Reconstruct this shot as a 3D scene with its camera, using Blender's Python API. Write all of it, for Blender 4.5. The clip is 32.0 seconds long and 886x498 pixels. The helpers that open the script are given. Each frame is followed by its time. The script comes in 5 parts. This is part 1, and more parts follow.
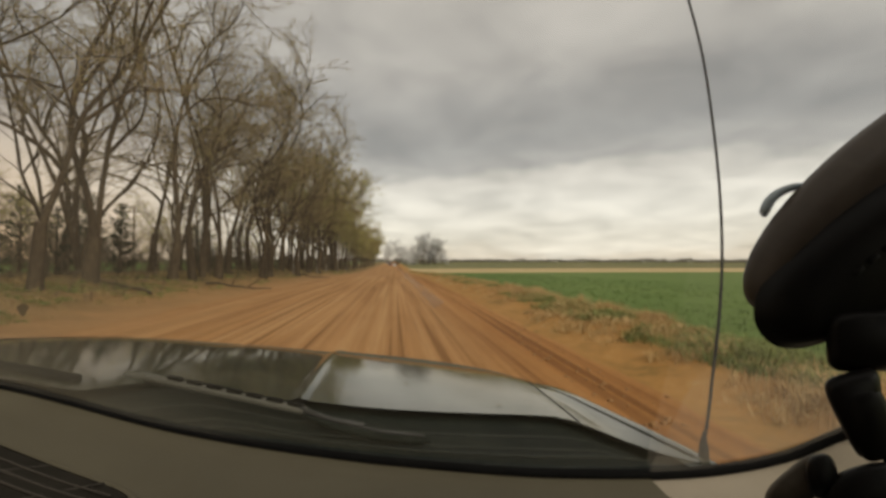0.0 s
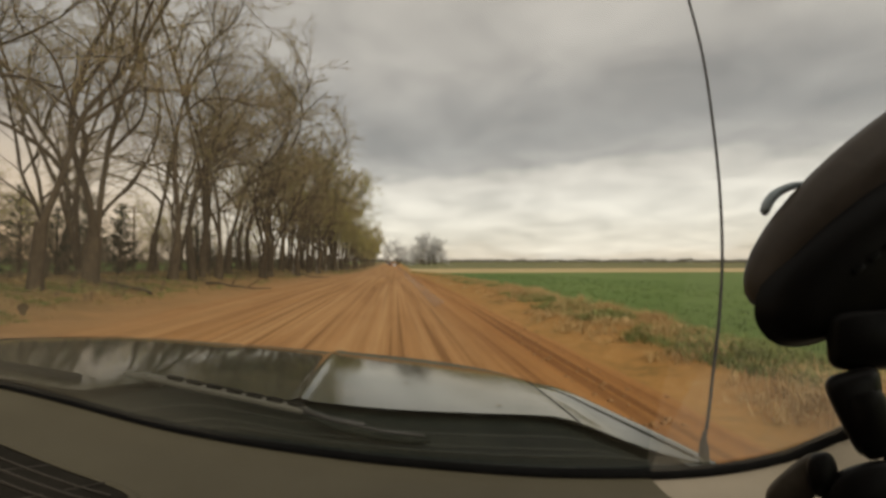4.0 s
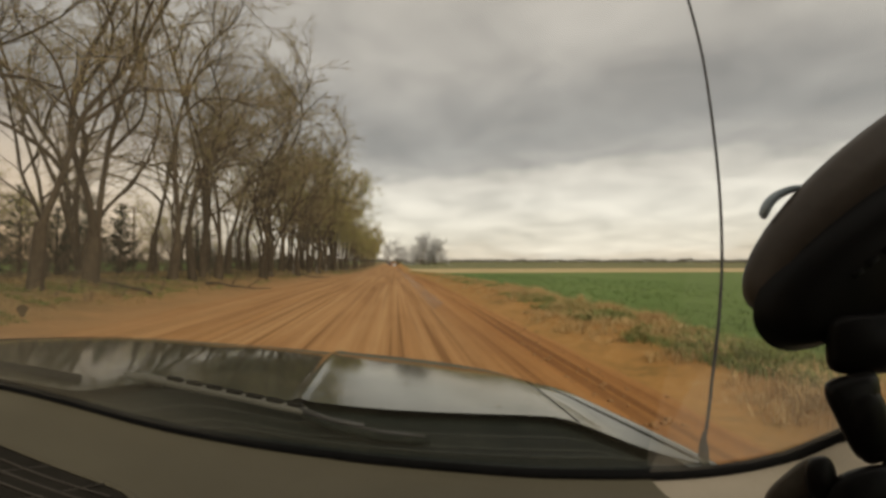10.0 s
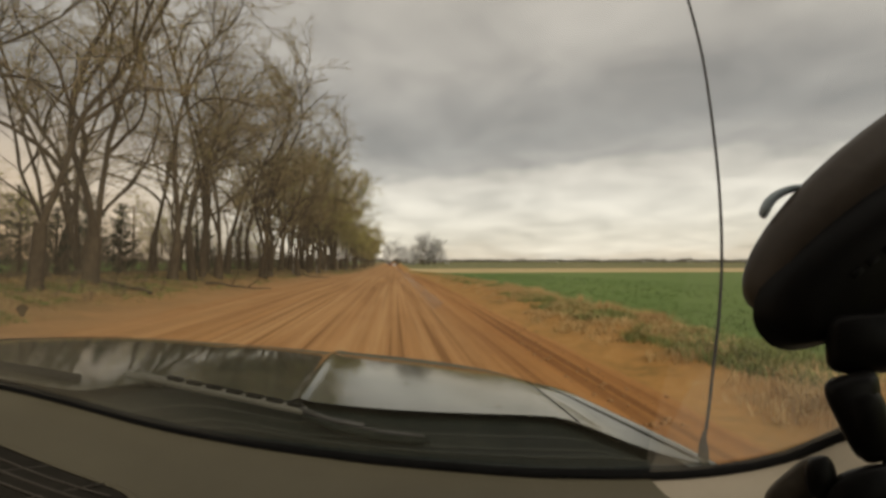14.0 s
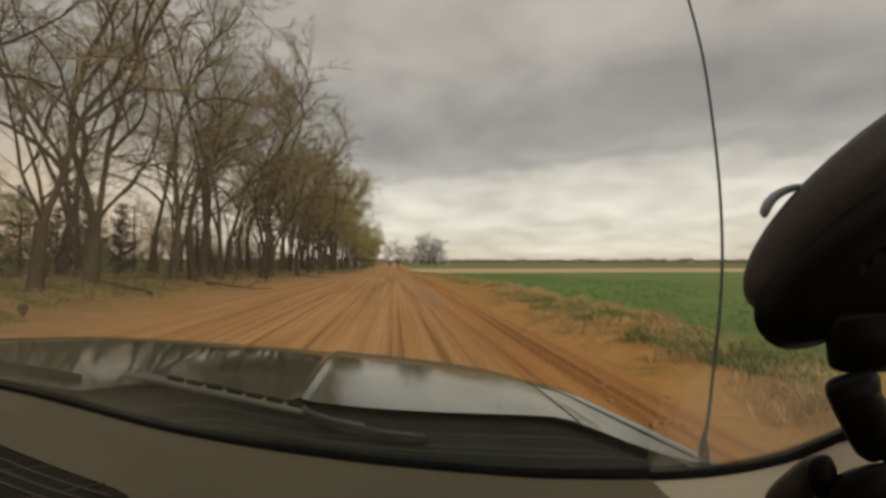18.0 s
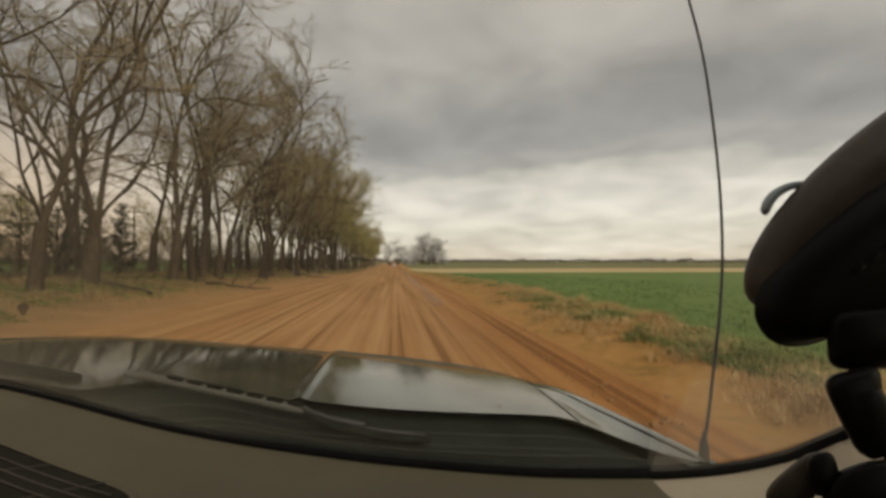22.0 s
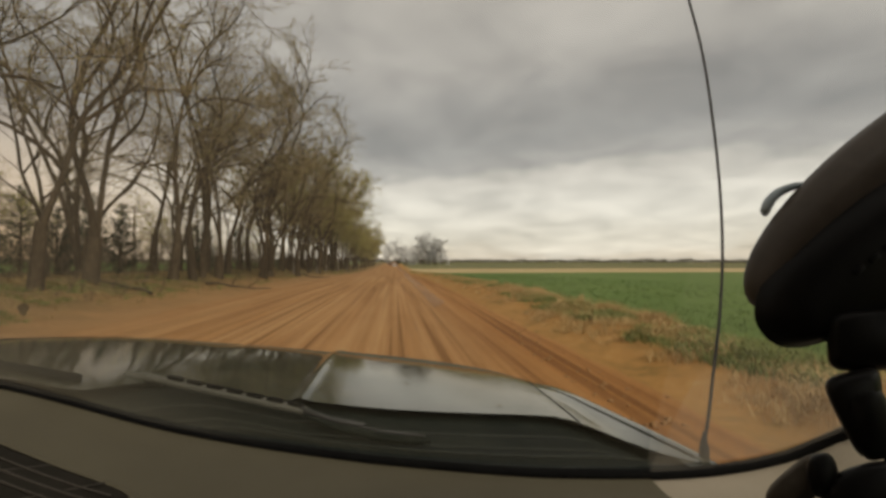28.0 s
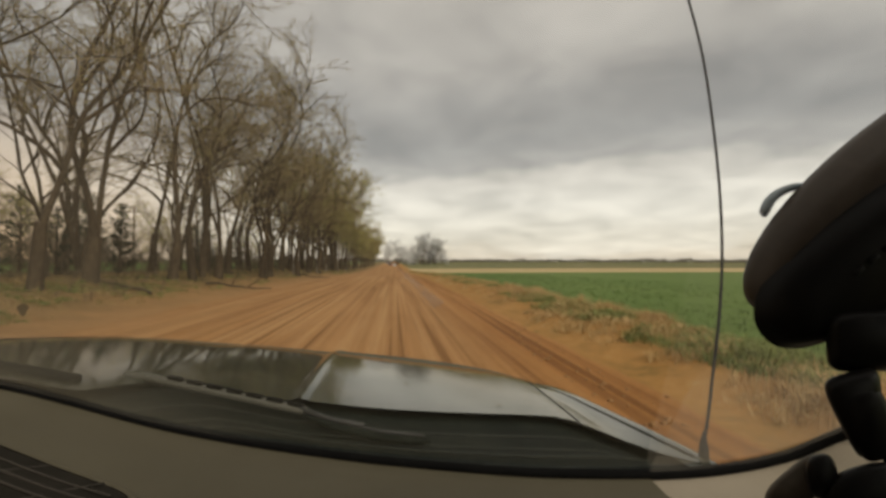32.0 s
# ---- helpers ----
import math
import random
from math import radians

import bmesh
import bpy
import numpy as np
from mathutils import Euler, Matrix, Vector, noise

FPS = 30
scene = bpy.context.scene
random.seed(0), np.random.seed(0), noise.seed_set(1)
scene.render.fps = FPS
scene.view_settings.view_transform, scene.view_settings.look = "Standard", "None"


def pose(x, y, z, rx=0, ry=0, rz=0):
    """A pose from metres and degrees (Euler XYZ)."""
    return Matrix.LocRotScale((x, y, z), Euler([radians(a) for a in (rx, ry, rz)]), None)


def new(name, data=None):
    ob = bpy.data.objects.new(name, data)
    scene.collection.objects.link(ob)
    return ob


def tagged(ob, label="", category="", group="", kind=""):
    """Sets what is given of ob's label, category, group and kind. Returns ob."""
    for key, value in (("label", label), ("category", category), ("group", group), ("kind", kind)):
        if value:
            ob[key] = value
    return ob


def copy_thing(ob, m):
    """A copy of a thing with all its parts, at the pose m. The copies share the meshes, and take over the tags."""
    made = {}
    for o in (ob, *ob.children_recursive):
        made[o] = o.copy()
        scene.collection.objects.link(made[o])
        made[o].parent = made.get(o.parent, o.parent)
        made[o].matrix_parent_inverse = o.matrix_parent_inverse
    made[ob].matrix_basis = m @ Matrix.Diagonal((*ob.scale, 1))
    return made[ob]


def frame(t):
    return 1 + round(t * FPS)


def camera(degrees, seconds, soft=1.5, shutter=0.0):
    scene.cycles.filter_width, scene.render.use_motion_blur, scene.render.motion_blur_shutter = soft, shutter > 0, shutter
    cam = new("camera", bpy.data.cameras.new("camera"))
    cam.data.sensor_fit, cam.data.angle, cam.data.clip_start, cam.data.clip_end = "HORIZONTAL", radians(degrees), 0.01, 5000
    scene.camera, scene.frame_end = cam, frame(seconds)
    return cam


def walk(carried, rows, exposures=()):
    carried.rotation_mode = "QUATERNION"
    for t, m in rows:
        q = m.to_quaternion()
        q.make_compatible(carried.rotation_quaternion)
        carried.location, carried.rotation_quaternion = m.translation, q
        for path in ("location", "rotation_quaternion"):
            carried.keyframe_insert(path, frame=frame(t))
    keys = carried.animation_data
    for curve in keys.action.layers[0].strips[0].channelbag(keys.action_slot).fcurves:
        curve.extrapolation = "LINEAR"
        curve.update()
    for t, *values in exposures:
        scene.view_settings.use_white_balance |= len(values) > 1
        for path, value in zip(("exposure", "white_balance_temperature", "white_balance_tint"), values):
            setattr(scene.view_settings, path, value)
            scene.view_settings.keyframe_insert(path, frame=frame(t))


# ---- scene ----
cam = camera(90.0, 32.0, soft=3.2)
EYE = (0.0, 0.0, 1.6)
VIEW = pose(*EYE, 91.6, 0, -6.35)


def sway(t, yaw, pitch, shake=0.0):
    return t, pose(EYE[0] + 0.4 * shake, EYE[1], EYE[2] + shake, 91.6 + pitch, 0, -6.35 + yaw)


walk(cam, [sway(0, 0, 0), sway(1.5, 0, 0, 0.001), sway(3.5, 0, 0.01, -0.001), sway(6, 0.01, 0, 0.001), sway(8, 0, 0, -0.001), sway(10, 0, 0.01, 0.001),
           sway(12, 0, 0, -0.001), sway(14.5, -0.02, 0, 0.001), sway(16.5, 0.02, 0.02, -0.001), sway(19, 0.02, 0.01, 0.001), sway(22, 0.01, 0, -0.001),
           sway(25.5, 0, 0, 0.001), sway(27.5, 0.03, 0.02, -0.001), sway(29, 0.02, 0, 0.001), sway(30, 0.02, 0, -0.001), sway(32, 0, 0)],
     exposures=[(0, 0.12, 7150, 10), (3.5, 0.12, 7150, 10), (6, 0.06, 7250, 10), (8, 0.06, 7250, 10), (12, 0.14, 7250, 10), (14.5, 0.06, 7250, 10), (19, 0.0, 7250, 10), (25, 0.0, 7250, 10), (30, 0.05, 7150, 10), (32, 0.1, 7150, 10)])

# ---- world, sun ----
SUN_ELEVATION, SUN_TURN = radians(40), radians(200)
world = bpy.data.worlds.new("overcast_sky")
scene.world = world
world.use_nodes = True
wt = world.node_tree
wt.nodes.clear()


def wnode(kind, **values):
    n = wt.nodes.new(kind)
    for k, v in values.items():
        n.inputs[k].default_value = v
    return n


def wmath(op, a, b=None, clamp=False):
    n = wt.nodes.new("ShaderNodeMath")
    n.operation, n.use_clamp = op, clamp
    for i, v in enumerate((a, b)):
        if v is None:
            continue
        if isinstance(v, (int, float)):
            n.inputs[i].default_value = v
        else:
            wt.links.new(v, n.inputs[i])
    return n.outputs[0]


def wmix(mode, fac, a, b):
    n = wt.nodes.new("ShaderNodeMix")
    n.data_type, n.blend_type = "RGBA", mode
    for i, v in ((0, fac), (6, a), (7, b)):
        if isinstance(v, (int, float)):
            n.inputs[i].default_value = v
        elif isinstance(v, tuple):
            n.inputs[i].default_value = v
        else:
            wt.links.new(v, n.inputs[i])
    return n.outputs[2]


coord = wt.nodes.new("ShaderNodeTexCoord")
sep = wt.nodes.new("ShaderNodeSeparateXYZ")
wt.links.new(coord.outputs["Generated"], sep.inputs[0])
up = wmath("MAXIMUM", sep.outputs[2], 0.0)
den = wmath("ADD", up, 0.20)
flat = wt.nodes.new("ShaderNodeCombineXYZ")
wt.links.new(wmath("DIVIDE", sep.outputs[0], den), flat.inputs[0])
wt.links.new(wmath("DIVIDE", sep.outputs[1], den), flat.inputs[1])
big = wnode("ShaderNodeTexNoise", Scale=0.8, Detail=5.0, Roughness=0.55, Distortion=0.4)
small = wnode("ShaderNodeTexNoise", Scale=2.6, Detail=5.0, Roughness=0.52, Distortion=0.5)
low = wnode("ShaderNodeTexNoise", Scale=4.5, Detail=5.0, Roughness=0.62)
wt.links.new(flat.outputs[0], big.inputs["Vector"])
wt.links.new(flat.outputs[0], small.inputs["Vector"])
stretch = wt.nodes.new("ShaderNodeMapping")
stretch.inputs["Scale"].default_value = (1.0, 1.0, 2.0)
wt.links.new(coord.outputs["Generated"], stretch.inputs[0])
wt.links.new(stretch.outputs[0], low.inputs["Vector"])
lift = wmath("ADD", up, wmath("MULTIPLY", wmath("SUBTRACT", big.outputs[0], 0.5), 0.18))
lift = wmath("ADD", lift, wmath("MULTIPLY", wmath("SUBTRACT", low.outputs[0], 0.5), 0.09))
ramp = wt.nodes.new("ShaderNodeValToRGB")
ramp.color_ramp.interpolation = "EASE"
stops = [(0.0, (0.64, 0.59, 0.52)), (0.05, (0.69, 0.665, 0.615)), (0.135, (0.705, 0.69, 0.65)), (0.17, (0.62, 0.605, 0.57)),
         (0.20, (0.40, 0.395, 0.385)), (0.26, (0.315, 0.315, 0.31)), (0.32, (0.32, 0.317, 0.31)), (0.42, (0.41, 0.40, 0.385)), (0.7, (0.52, 0.50, 0.475)), (1.0, (0.58, 0.565, 0.54))]
el = ramp.color_ramp.elements
el[0].position, el[0].color = stops[0][0], (*stops[0][1], 1)
el[1].position, el[1].color = stops[-1][0], (*stops[-1][1], 1)
for p, c in stops[1:-1]:
    e = el.new(p)
    e.color = (*c, 1)
wt.links.new(lift, ramp.inputs[0])
puff = wmath("ADD", wmath("MULTIPLY", small.outputs[0], 1.0), wmath("MULTIPLY", big.outputs[0], 0.7))
puff = wmath("ADD", puff, 0.15)
grey = wt.nodes.new("ShaderNodeCombineColor")
for i in range(3):
    wt.links.new(puff, grey.inputs[i])
clouds = wmix("MULTIPLY", 0.9, ramp.outputs[0], grey.outputs[0])
# warm light under the cloud edge to the west
west = wmath("MULTIPLY", wmath("SUBTRACT", wmath("MULTIPLY", sep.outputs[0], -1.0), 0.22), 2.6, True)
near = wmath("SUBTRACT", 1.0, wmath("MULTIPLY", up, 3.4), True)
clouds = wmix("MIX", wmath("MULTIPLY", west, near, True), clouds, (0.60, 0.40, 0.235, 1))
sky = wt.nodes.new("ShaderNodeTexSky")
sky.sky_type, sky.sun_disc = "NISHITA", False
sky.sun_elevation, sky.sun_rotation = SUN_ELEVATION, SUN_TURN
glow = wmix("ADD", 0.012, clouds, sky.outputs[0])
back = wnode("ShaderNodeBackground", Strength=1.0)
wout = wt.nodes.new("ShaderNodeOutputWorld")
wt.links.new(glow, back.inputs[0])
wt.links.new(back.outputs[0], wout.inputs[0])
sun = new("sun", bpy.data.lights.new("sun", "SUN"))
sun.data.energy, sun.data.angle, sun.data.color = 1.5, radians(25), (1.0, 0.93, 0.84)
sun.matrix_world = pose(0, 0, 40, 50, 0, 20)


# ---- materials ----
def material(name, colours, scale=4.0, rough=0.8, metal=0.0, bump=0.2, detail=8.0, fine=40.0, coat=0.0, stretch=(1, 1, 1), random=0.0, spec=0.5, world_space=False):
    """A surface of two to four colours mixed by coarse and fine noise, with relief."""
    m = bpy.data.materials.new(name)
    m.use_nodes = True
    nt = m.node_tree
    b = nt.nodes["Principled BSDF"]
    b.inputs["Roughness"].default_value, b.inputs["Metallic"].default_value = rough, metal
    b.inputs["Coat Weight"].default_value, b.inputs["Coat Roughness"].default_value = coat, 0.05
    b.inputs["Specular IOR Level"].default_value = spec
    tc = nt.nodes.new("ShaderNodeTexCoord")
    mp = nt.nodes.new("ShaderNodeMapping")
    mp.inputs["Scale"].default_value = stretch
    nt.links.new(tc.outputs["Object"], mp.inputs[0])
    a, f = nt.nodes.new("ShaderNodeTexNoise"), nt.nodes.new("ShaderNodeTexNoise")
    for n, s, d in ((a, scale, 6.0), (f, fine, detail)):
        n.inputs["Scale"].default_value, n.inputs["Detail"].default_value = s, d
        n.inputs["Roughness"].default_value = 0.62
        nt.links.new(mp.outputs[0], n.inputs["Vector"])
    mix = nt.nodes.new("ShaderNodeMath")
    mix.operation = "MULTIPLY_ADD"
    mix.inputs[1].default_value = 0.45
    nt.links.new(f.outputs[0], mix.inputs[0])
    half = nt.nodes.new("ShaderNodeMath")
    half.operation, half.inputs[1].default_value = "MULTIPLY", 0.55
    nt.links.new(a.outputs[0], half.inputs[0])
    nt.links.new(half.outputs[0], mix.inputs[2])
    value = mix.outputs[0]
    if random:
        info = nt.nodes.new("ShaderNodeObjectInfo")
        shift = nt.nodes.new("ShaderNodeMath")
        shift.operation, shift.inputs[1].default_value = "MULTIPLY_ADD", random
        nt.links.new(info.outputs["Random"], shift.inputs[0])
        nt.links.new(value, shift.inputs[2])
        value = shift.outputs[0]
    r = nt.nodes.new("ShaderNodeValToRGB")
    n = len(colours)
    e = r.color_ramp.elements
    e[0].position, e[0].color = 0.33, (*colours[0], 1)
    e[1].position, e[1].color = 0.67, (*colours[-1], 1)
    for i in range(1, n - 1):
        k = e.new(0.33 + 0.34 * i / (n - 1))
        k.color = (*colours[i], 1)
    nt.links.new(value, r.inputs[0])
    nt.links.new(r.outputs[0], b.inputs["Base Color"])
    if bump:
        bp = nt.nodes.new("ShaderNodeBump")
        bp.inputs["Strength"].default_value, bp.inputs["Distance"].default_value = bump, 0.02
        nt.links.new(f.outputs[0], bp.inputs["Height"])
        nt.links.new(bp.outputs[0], b.inputs["Normal"])
    return m


def blades(name, colours, rough=0.7, vary=0.0):
    """Thin plants: the colour varies from piece to piece, and some light comes through."""
    m = bpy.data.materials.new(name)
    m.use_nodes = True
    nt = m.node_tree
    b = nt.nodes["Principled BSDF"]
    b.inputs["Roughness"].default_value = rough
    b.inputs["Specular IOR Level"].default_value = 0.2
    g = nt.nodes.new("ShaderNodeNewGeometry")
    tc = nt.nodes.new("ShaderNodeTexCoord")
    nz = nt.nodes.new("ShaderNodeTexNoise")
    nz.inputs["Scale"].default_value, nz.inputs["Detail"].default_value = 0.35, 4.0
    nt.links.new(tc.outputs["Object"], nz.inputs["Vector"])
    mx = nt.nodes.new("ShaderNodeMath")
    mx.operation, mx.inputs[1].default_value = "MULTIPLY_ADD", 0.45
    nt.links.new(g.outputs["Random Per Island"], mx.inputs[0])
    sc = nt.nodes.new("ShaderNodeMath")
    sc.operation, sc.inputs[1].default_value = "MULTIPLY", 0.55
    nt.links.new(nz.outputs[0], sc.inputs[0])
    nt.links.new(sc.outputs[0], mx.inputs[2])
    r = nt.nodes.new("ShaderNodeValToRGB")
    e = r.color_ramp.elements
    e[0].position, e[0].color = 0.2, (*colours[0], 1)
    e[1].position, e[1].color = 0.8, (*colours[-1], 1)
    for i in range(1, len(colours) - 1):
        k = e.new(0.2 + 0.6 * i / (len(colours) - 1))
        k.color = (*colours[i], 1)
    value = mx.outputs[0]
    if vary:
        info, sh = nt.nodes.new("ShaderNodeObjectInfo"), nt.nodes.new("ShaderNodeMath")
        sh.operation, sh.inputs[1].default_value = "MULTIPLY_ADD", vary
        nt.links.new(info.outputs["Random"], sh.inputs[0])
        nt.links.new(value, sh.inputs[2])
        value = sh.outputs[0]
    nt.links.new(value, r.inputs[0])
    nt.links.new(r.outputs[0], b.inputs["Base Color"])
    return m


def road_material():
    """Packed orange earth: long pale and dark wheel tracks, loose sand, damp edge."""
    m = bpy.data.materials.new("dirt_road")
    m.use_nodes = True
    nt = m.node_tree
    b = nt.nodes["Principled BSDF"]
    b.inputs["Roughness"].default_value = 0.95
    b.inputs["Specular IOR Level"].default_value = 0.15
    tc = nt.nodes.new("ShaderNodeTexCoord")

    def noise_at(scale, stretch, detail=6.0):
        mp, n = nt.nodes.new("ShaderNodeMapping"), nt.nodes.new("ShaderNodeTexNoise")
        mp.inputs["Scale"].default_value = stretch
        n.inputs["Scale"].default_value, n.inputs["Detail"].default_value, n.inputs["Roughness"].default_value = scale, detail, 0.6
        nt.links.new(tc.outputs["Object"], mp.inputs[0])
        nt.links.new(mp.outputs[0], n.inputs["Vector"])
        return n.outputs[0]

    def ramp_of(value, stops):
        r = nt.nodes.new("ShaderNodeValToRGB")
        e = r.color_ramp.elements
        e[0].position, e[0].color = stops[0][0], (*stops[0][1], 1)
        e[1].position, e[1].color = stops[-1][0], (*stops[-1][1], 1)
        for p, c in stops[1:-1]:
            k = e.new(p)
            k.color = (*c, 1)
        nt.links.new(value, r.inputs[0])
        return r.outputs[0]

    def mixed(mode, fac, a, c):
        n = nt.nodes.new("ShaderNodeMix")
        n.data_type, n.blend_type = "RGBA", mode
        n.inputs[0].default_value = fac
        nt.links.new(a, n.inputs[6])
        nt.links.new(c, n.inputs[7])
        return n.outputs[2]

    tracks = noise_at(2.6, (1.0, 0.012, 1.0), 5.0)
    patches = noise_at(0.5, (1.0, 0.35, 1.0), 6.0)
    grit = noise_at(18.0, (1.0, 0.5, 1.0), 8.0)
    colour = ramp_of(tracks, [(0.34, (0.30, 0.16, 0.069)), (0.45, (0.39, 0.218, 0.095)), (0.54, (0.44, 0.255, 0.117)), (0.64, (0.50, 0.31, 0.15))])
    colour = mixed("MULTIPLY", 0.72, colour, ramp_of(noise_at(8.0, (1.0, 0.005, 1.0), 2.0), [(0.36, (0.50, 0.44, 0.38)), (0.43, (0.97, 0.96, 0.95)), (0.56, (1, 1, 1)), (0.66, (1.12, 1.12, 1.12))]))
    colour = mixed("MULTIPLY", 0.7, colour, ramp_of(patches, [(0.3, (0.80, 0.74, 0.70)), (0.5, (1, 1, 1)), (0.7, (1.08, 1.08, 1.06))]))
    colour = mixed("MULTIPLY", 0.6, colour, ramp_of(grit, [(0.3, (0.75, 0.73, 0.7)), (0.6, (1.05, 1.05, 1.05))]))
    tone = nt.nodes.new("ShaderNodeMix")
    tone.data_type, tone.blend_type = "RGBA", "MULTIPLY"
    tone.inputs[0].default_value, tone.inputs[7].default_value = 1.0, (0.95, 0.895, 0.82, 1)
    nt.links.new(colour, tone.inputs[6])
    colour = tone.outputs[2]
    # redder, damper earth along the shoulder
    sp = nt.nodes.new("ShaderNodeSeparateXYZ")
    nt.links.new(tc.outputs["Object"], sp.inputs[0])
    edge = nt.nodes.new("ShaderNodeMapRange")
    edge.inputs[1].default_value, edge.inputs[2].default_value = 1.2, 2.2
    nt.links.new(sp.outputs[0], edge.inputs[0])
    damp = nt.nodes.new("ShaderNodeMix")
    damp.data_type, damp.blend_type = "RGBA", "MULTIPLY"
    damp.inputs[7].default_value = (0.86, 0.745, 0.59, 1)
    nt.links.new(edge.outputs[0], damp.inputs[0])
    nt.links.new(colour, damp.inputs[6])
    nt.links.new(damp.outputs[2], b.inputs["Base Color"])
    bp = nt.nodes.new("ShaderNodeBump")
    bp.inputs["Strength"].default_value, bp.inputs["Distance"].default_value = 0.5, 0.03
    nt.links.new(grit, bp.inputs["Height"])
    nt.links.new(bp.outputs[0], b.inputs["Normal"])
    return m


def glass_material():
    """Clear windscreen glass: lets everything through and mirrors a little, more so at a slant."""
    m = bpy.data.materials.new("windscreen_glass")
    m.use_nodes = True
    nt = m.node_tree
    nt.nodes.clear()
    o, mx = nt.nodes.new("ShaderNodeOutputMaterial"), nt.nodes.new("ShaderNodeMixShader")
    t, g, fr = nt.nodes.new("ShaderNodeBsdfTransparent"), nt.nodes.new("ShaderNodeBsdfGlossy"), nt.nodes.new("ShaderNodeFresnel")
    t.inputs[0].default_value = (0.97, 0.98, 0.97, 1)
    g.inputs["Roughness"].default_value = 0.02
    fr.inputs[0].default_value = 1.45
    nt.links.new(fr.outputs[0], mx.inputs[0])
    nt.links.new(t.outputs[0], mx.inputs[1])
    nt.links.new(g.outputs[0], mx.inputs[2])
    # a thin pale veil on the upper glass, standing in for glare
    veil, film = nt.nodes.new("ShaderNodeBsdfTranslucent"), nt.nodes.new("ShaderNodeMixShader")
    veil.inputs[0].default_value = (0.78, 0.69, 0.53, 1)
    tc, sp, mr = nt.nodes.new("ShaderNodeTexCoord"), nt.nodes.new("ShaderNodeSeparateXYZ"), nt.nodes.new("ShaderNodeMapRange")
    nz, ml = nt.nodes.new("ShaderNodeTexNoise"), nt.nodes.new("ShaderNodeMath")
    nz.inputs["Scale"].default_value, nz.inputs["Detail"].default_value = 5.0, 6.0
    mr.inputs[1].default_value, mr.inputs[2].default_value, mr.inputs[4].default_value = 1.44, 1.66, 0.10
    ml.operation = "MULTIPLY"
    nt.links.new(tc.outputs["Object"], sp.inputs[0])
    nt.links.new(tc.outputs["Object"], nz.inputs["Vector"])
    nt.links.new(sp.outputs[2], mr.inputs[0])
    nt.links.new(mr.outputs[0], ml.inputs[0])
    nt.links.new(nz.outputs[0], ml.inputs[1])

    def span(value, lo, hi, top):
        n = nt.nodes.new("ShaderNodeMapRange")
        n.interpolation_type = "SMOOTHSTEP"
        n.inputs[1].default_value, n.inputs[2].default_value, n.inputs[4].default_value = lo, hi, top
        nt.links.new(value, n.inputs[0])
        return n.outputs[0]

    def joined(op, a, c):
        n = nt.nodes.new("ShaderNodeMath")
        n.operation = op
        for i, v in enumerate((a, c)):
            if isinstance(v, float):
                n.inputs[i].default_value = v
            else:
                nt.links.new(v, n.inputs[i])
        return n.outputs[0]

    # painted dash reflections: pale trim wedge at the far end, veil before the passenger
    across = joined("ADD", sp.outputs[0], joined("MULTIPLY", sp.outputs[2], 0.44))
    trim_reflection = joined("MULTIPLY", span(across, 1.074, 1.081, 0.12), span(sp.outputs[2], 1.47, 1.40, 1.0))
    left_veil = joined("MULTIPLY", span(sp.outputs[0], -0.22, -0.62, 0.065), span(sp.outputs[2], 1.66, 1.50, 1.0))
    patchy = joined("MULTIPLY", joined("ADD", trim_reflection, left_veil), joined("ADD", nz.outputs[0], 0.1))
    nt.links.new(joined("ADD", ml.outputs[0], patchy), film.inputs[0])
    nt.links.new(mx.outputs[0], film.inputs[1])
    nt.links.new(veil.outputs[0], film.inputs[2])
    nt.links.new(film.outputs[0], o.inputs[0])
    return m


M_ROAD = road_material()
M_EARTH = material("verge_earth", [(0.18, 0.124, 0.040), (0.315, 0.173, 0.056), (0.395, 0.207, 0.067), (0.43, 0.26, 0.095)], 0.9, 0.95, fine=5.0, bump=0.6, spec=0.1)
M_CLOD = material("dirt_clod_earth", [(0.24, 0.13, 0.055), (0.36, 0.20, 0.09)], 6.0, 0.95, fine=30.0, bump=0.5, spec=0.1)
# tree shade is put into the dark tones, along with new green
M_LEFT = material("grassy_verge", [(0.068, 0.070, 0.023), (0.135, 0.100, 0.042), (0.215, 0.145, 0.065), (0.10, 0.092, 0.032)], 0.4, 0.95, fine=6.0, bump=0.6, spec=0.1)


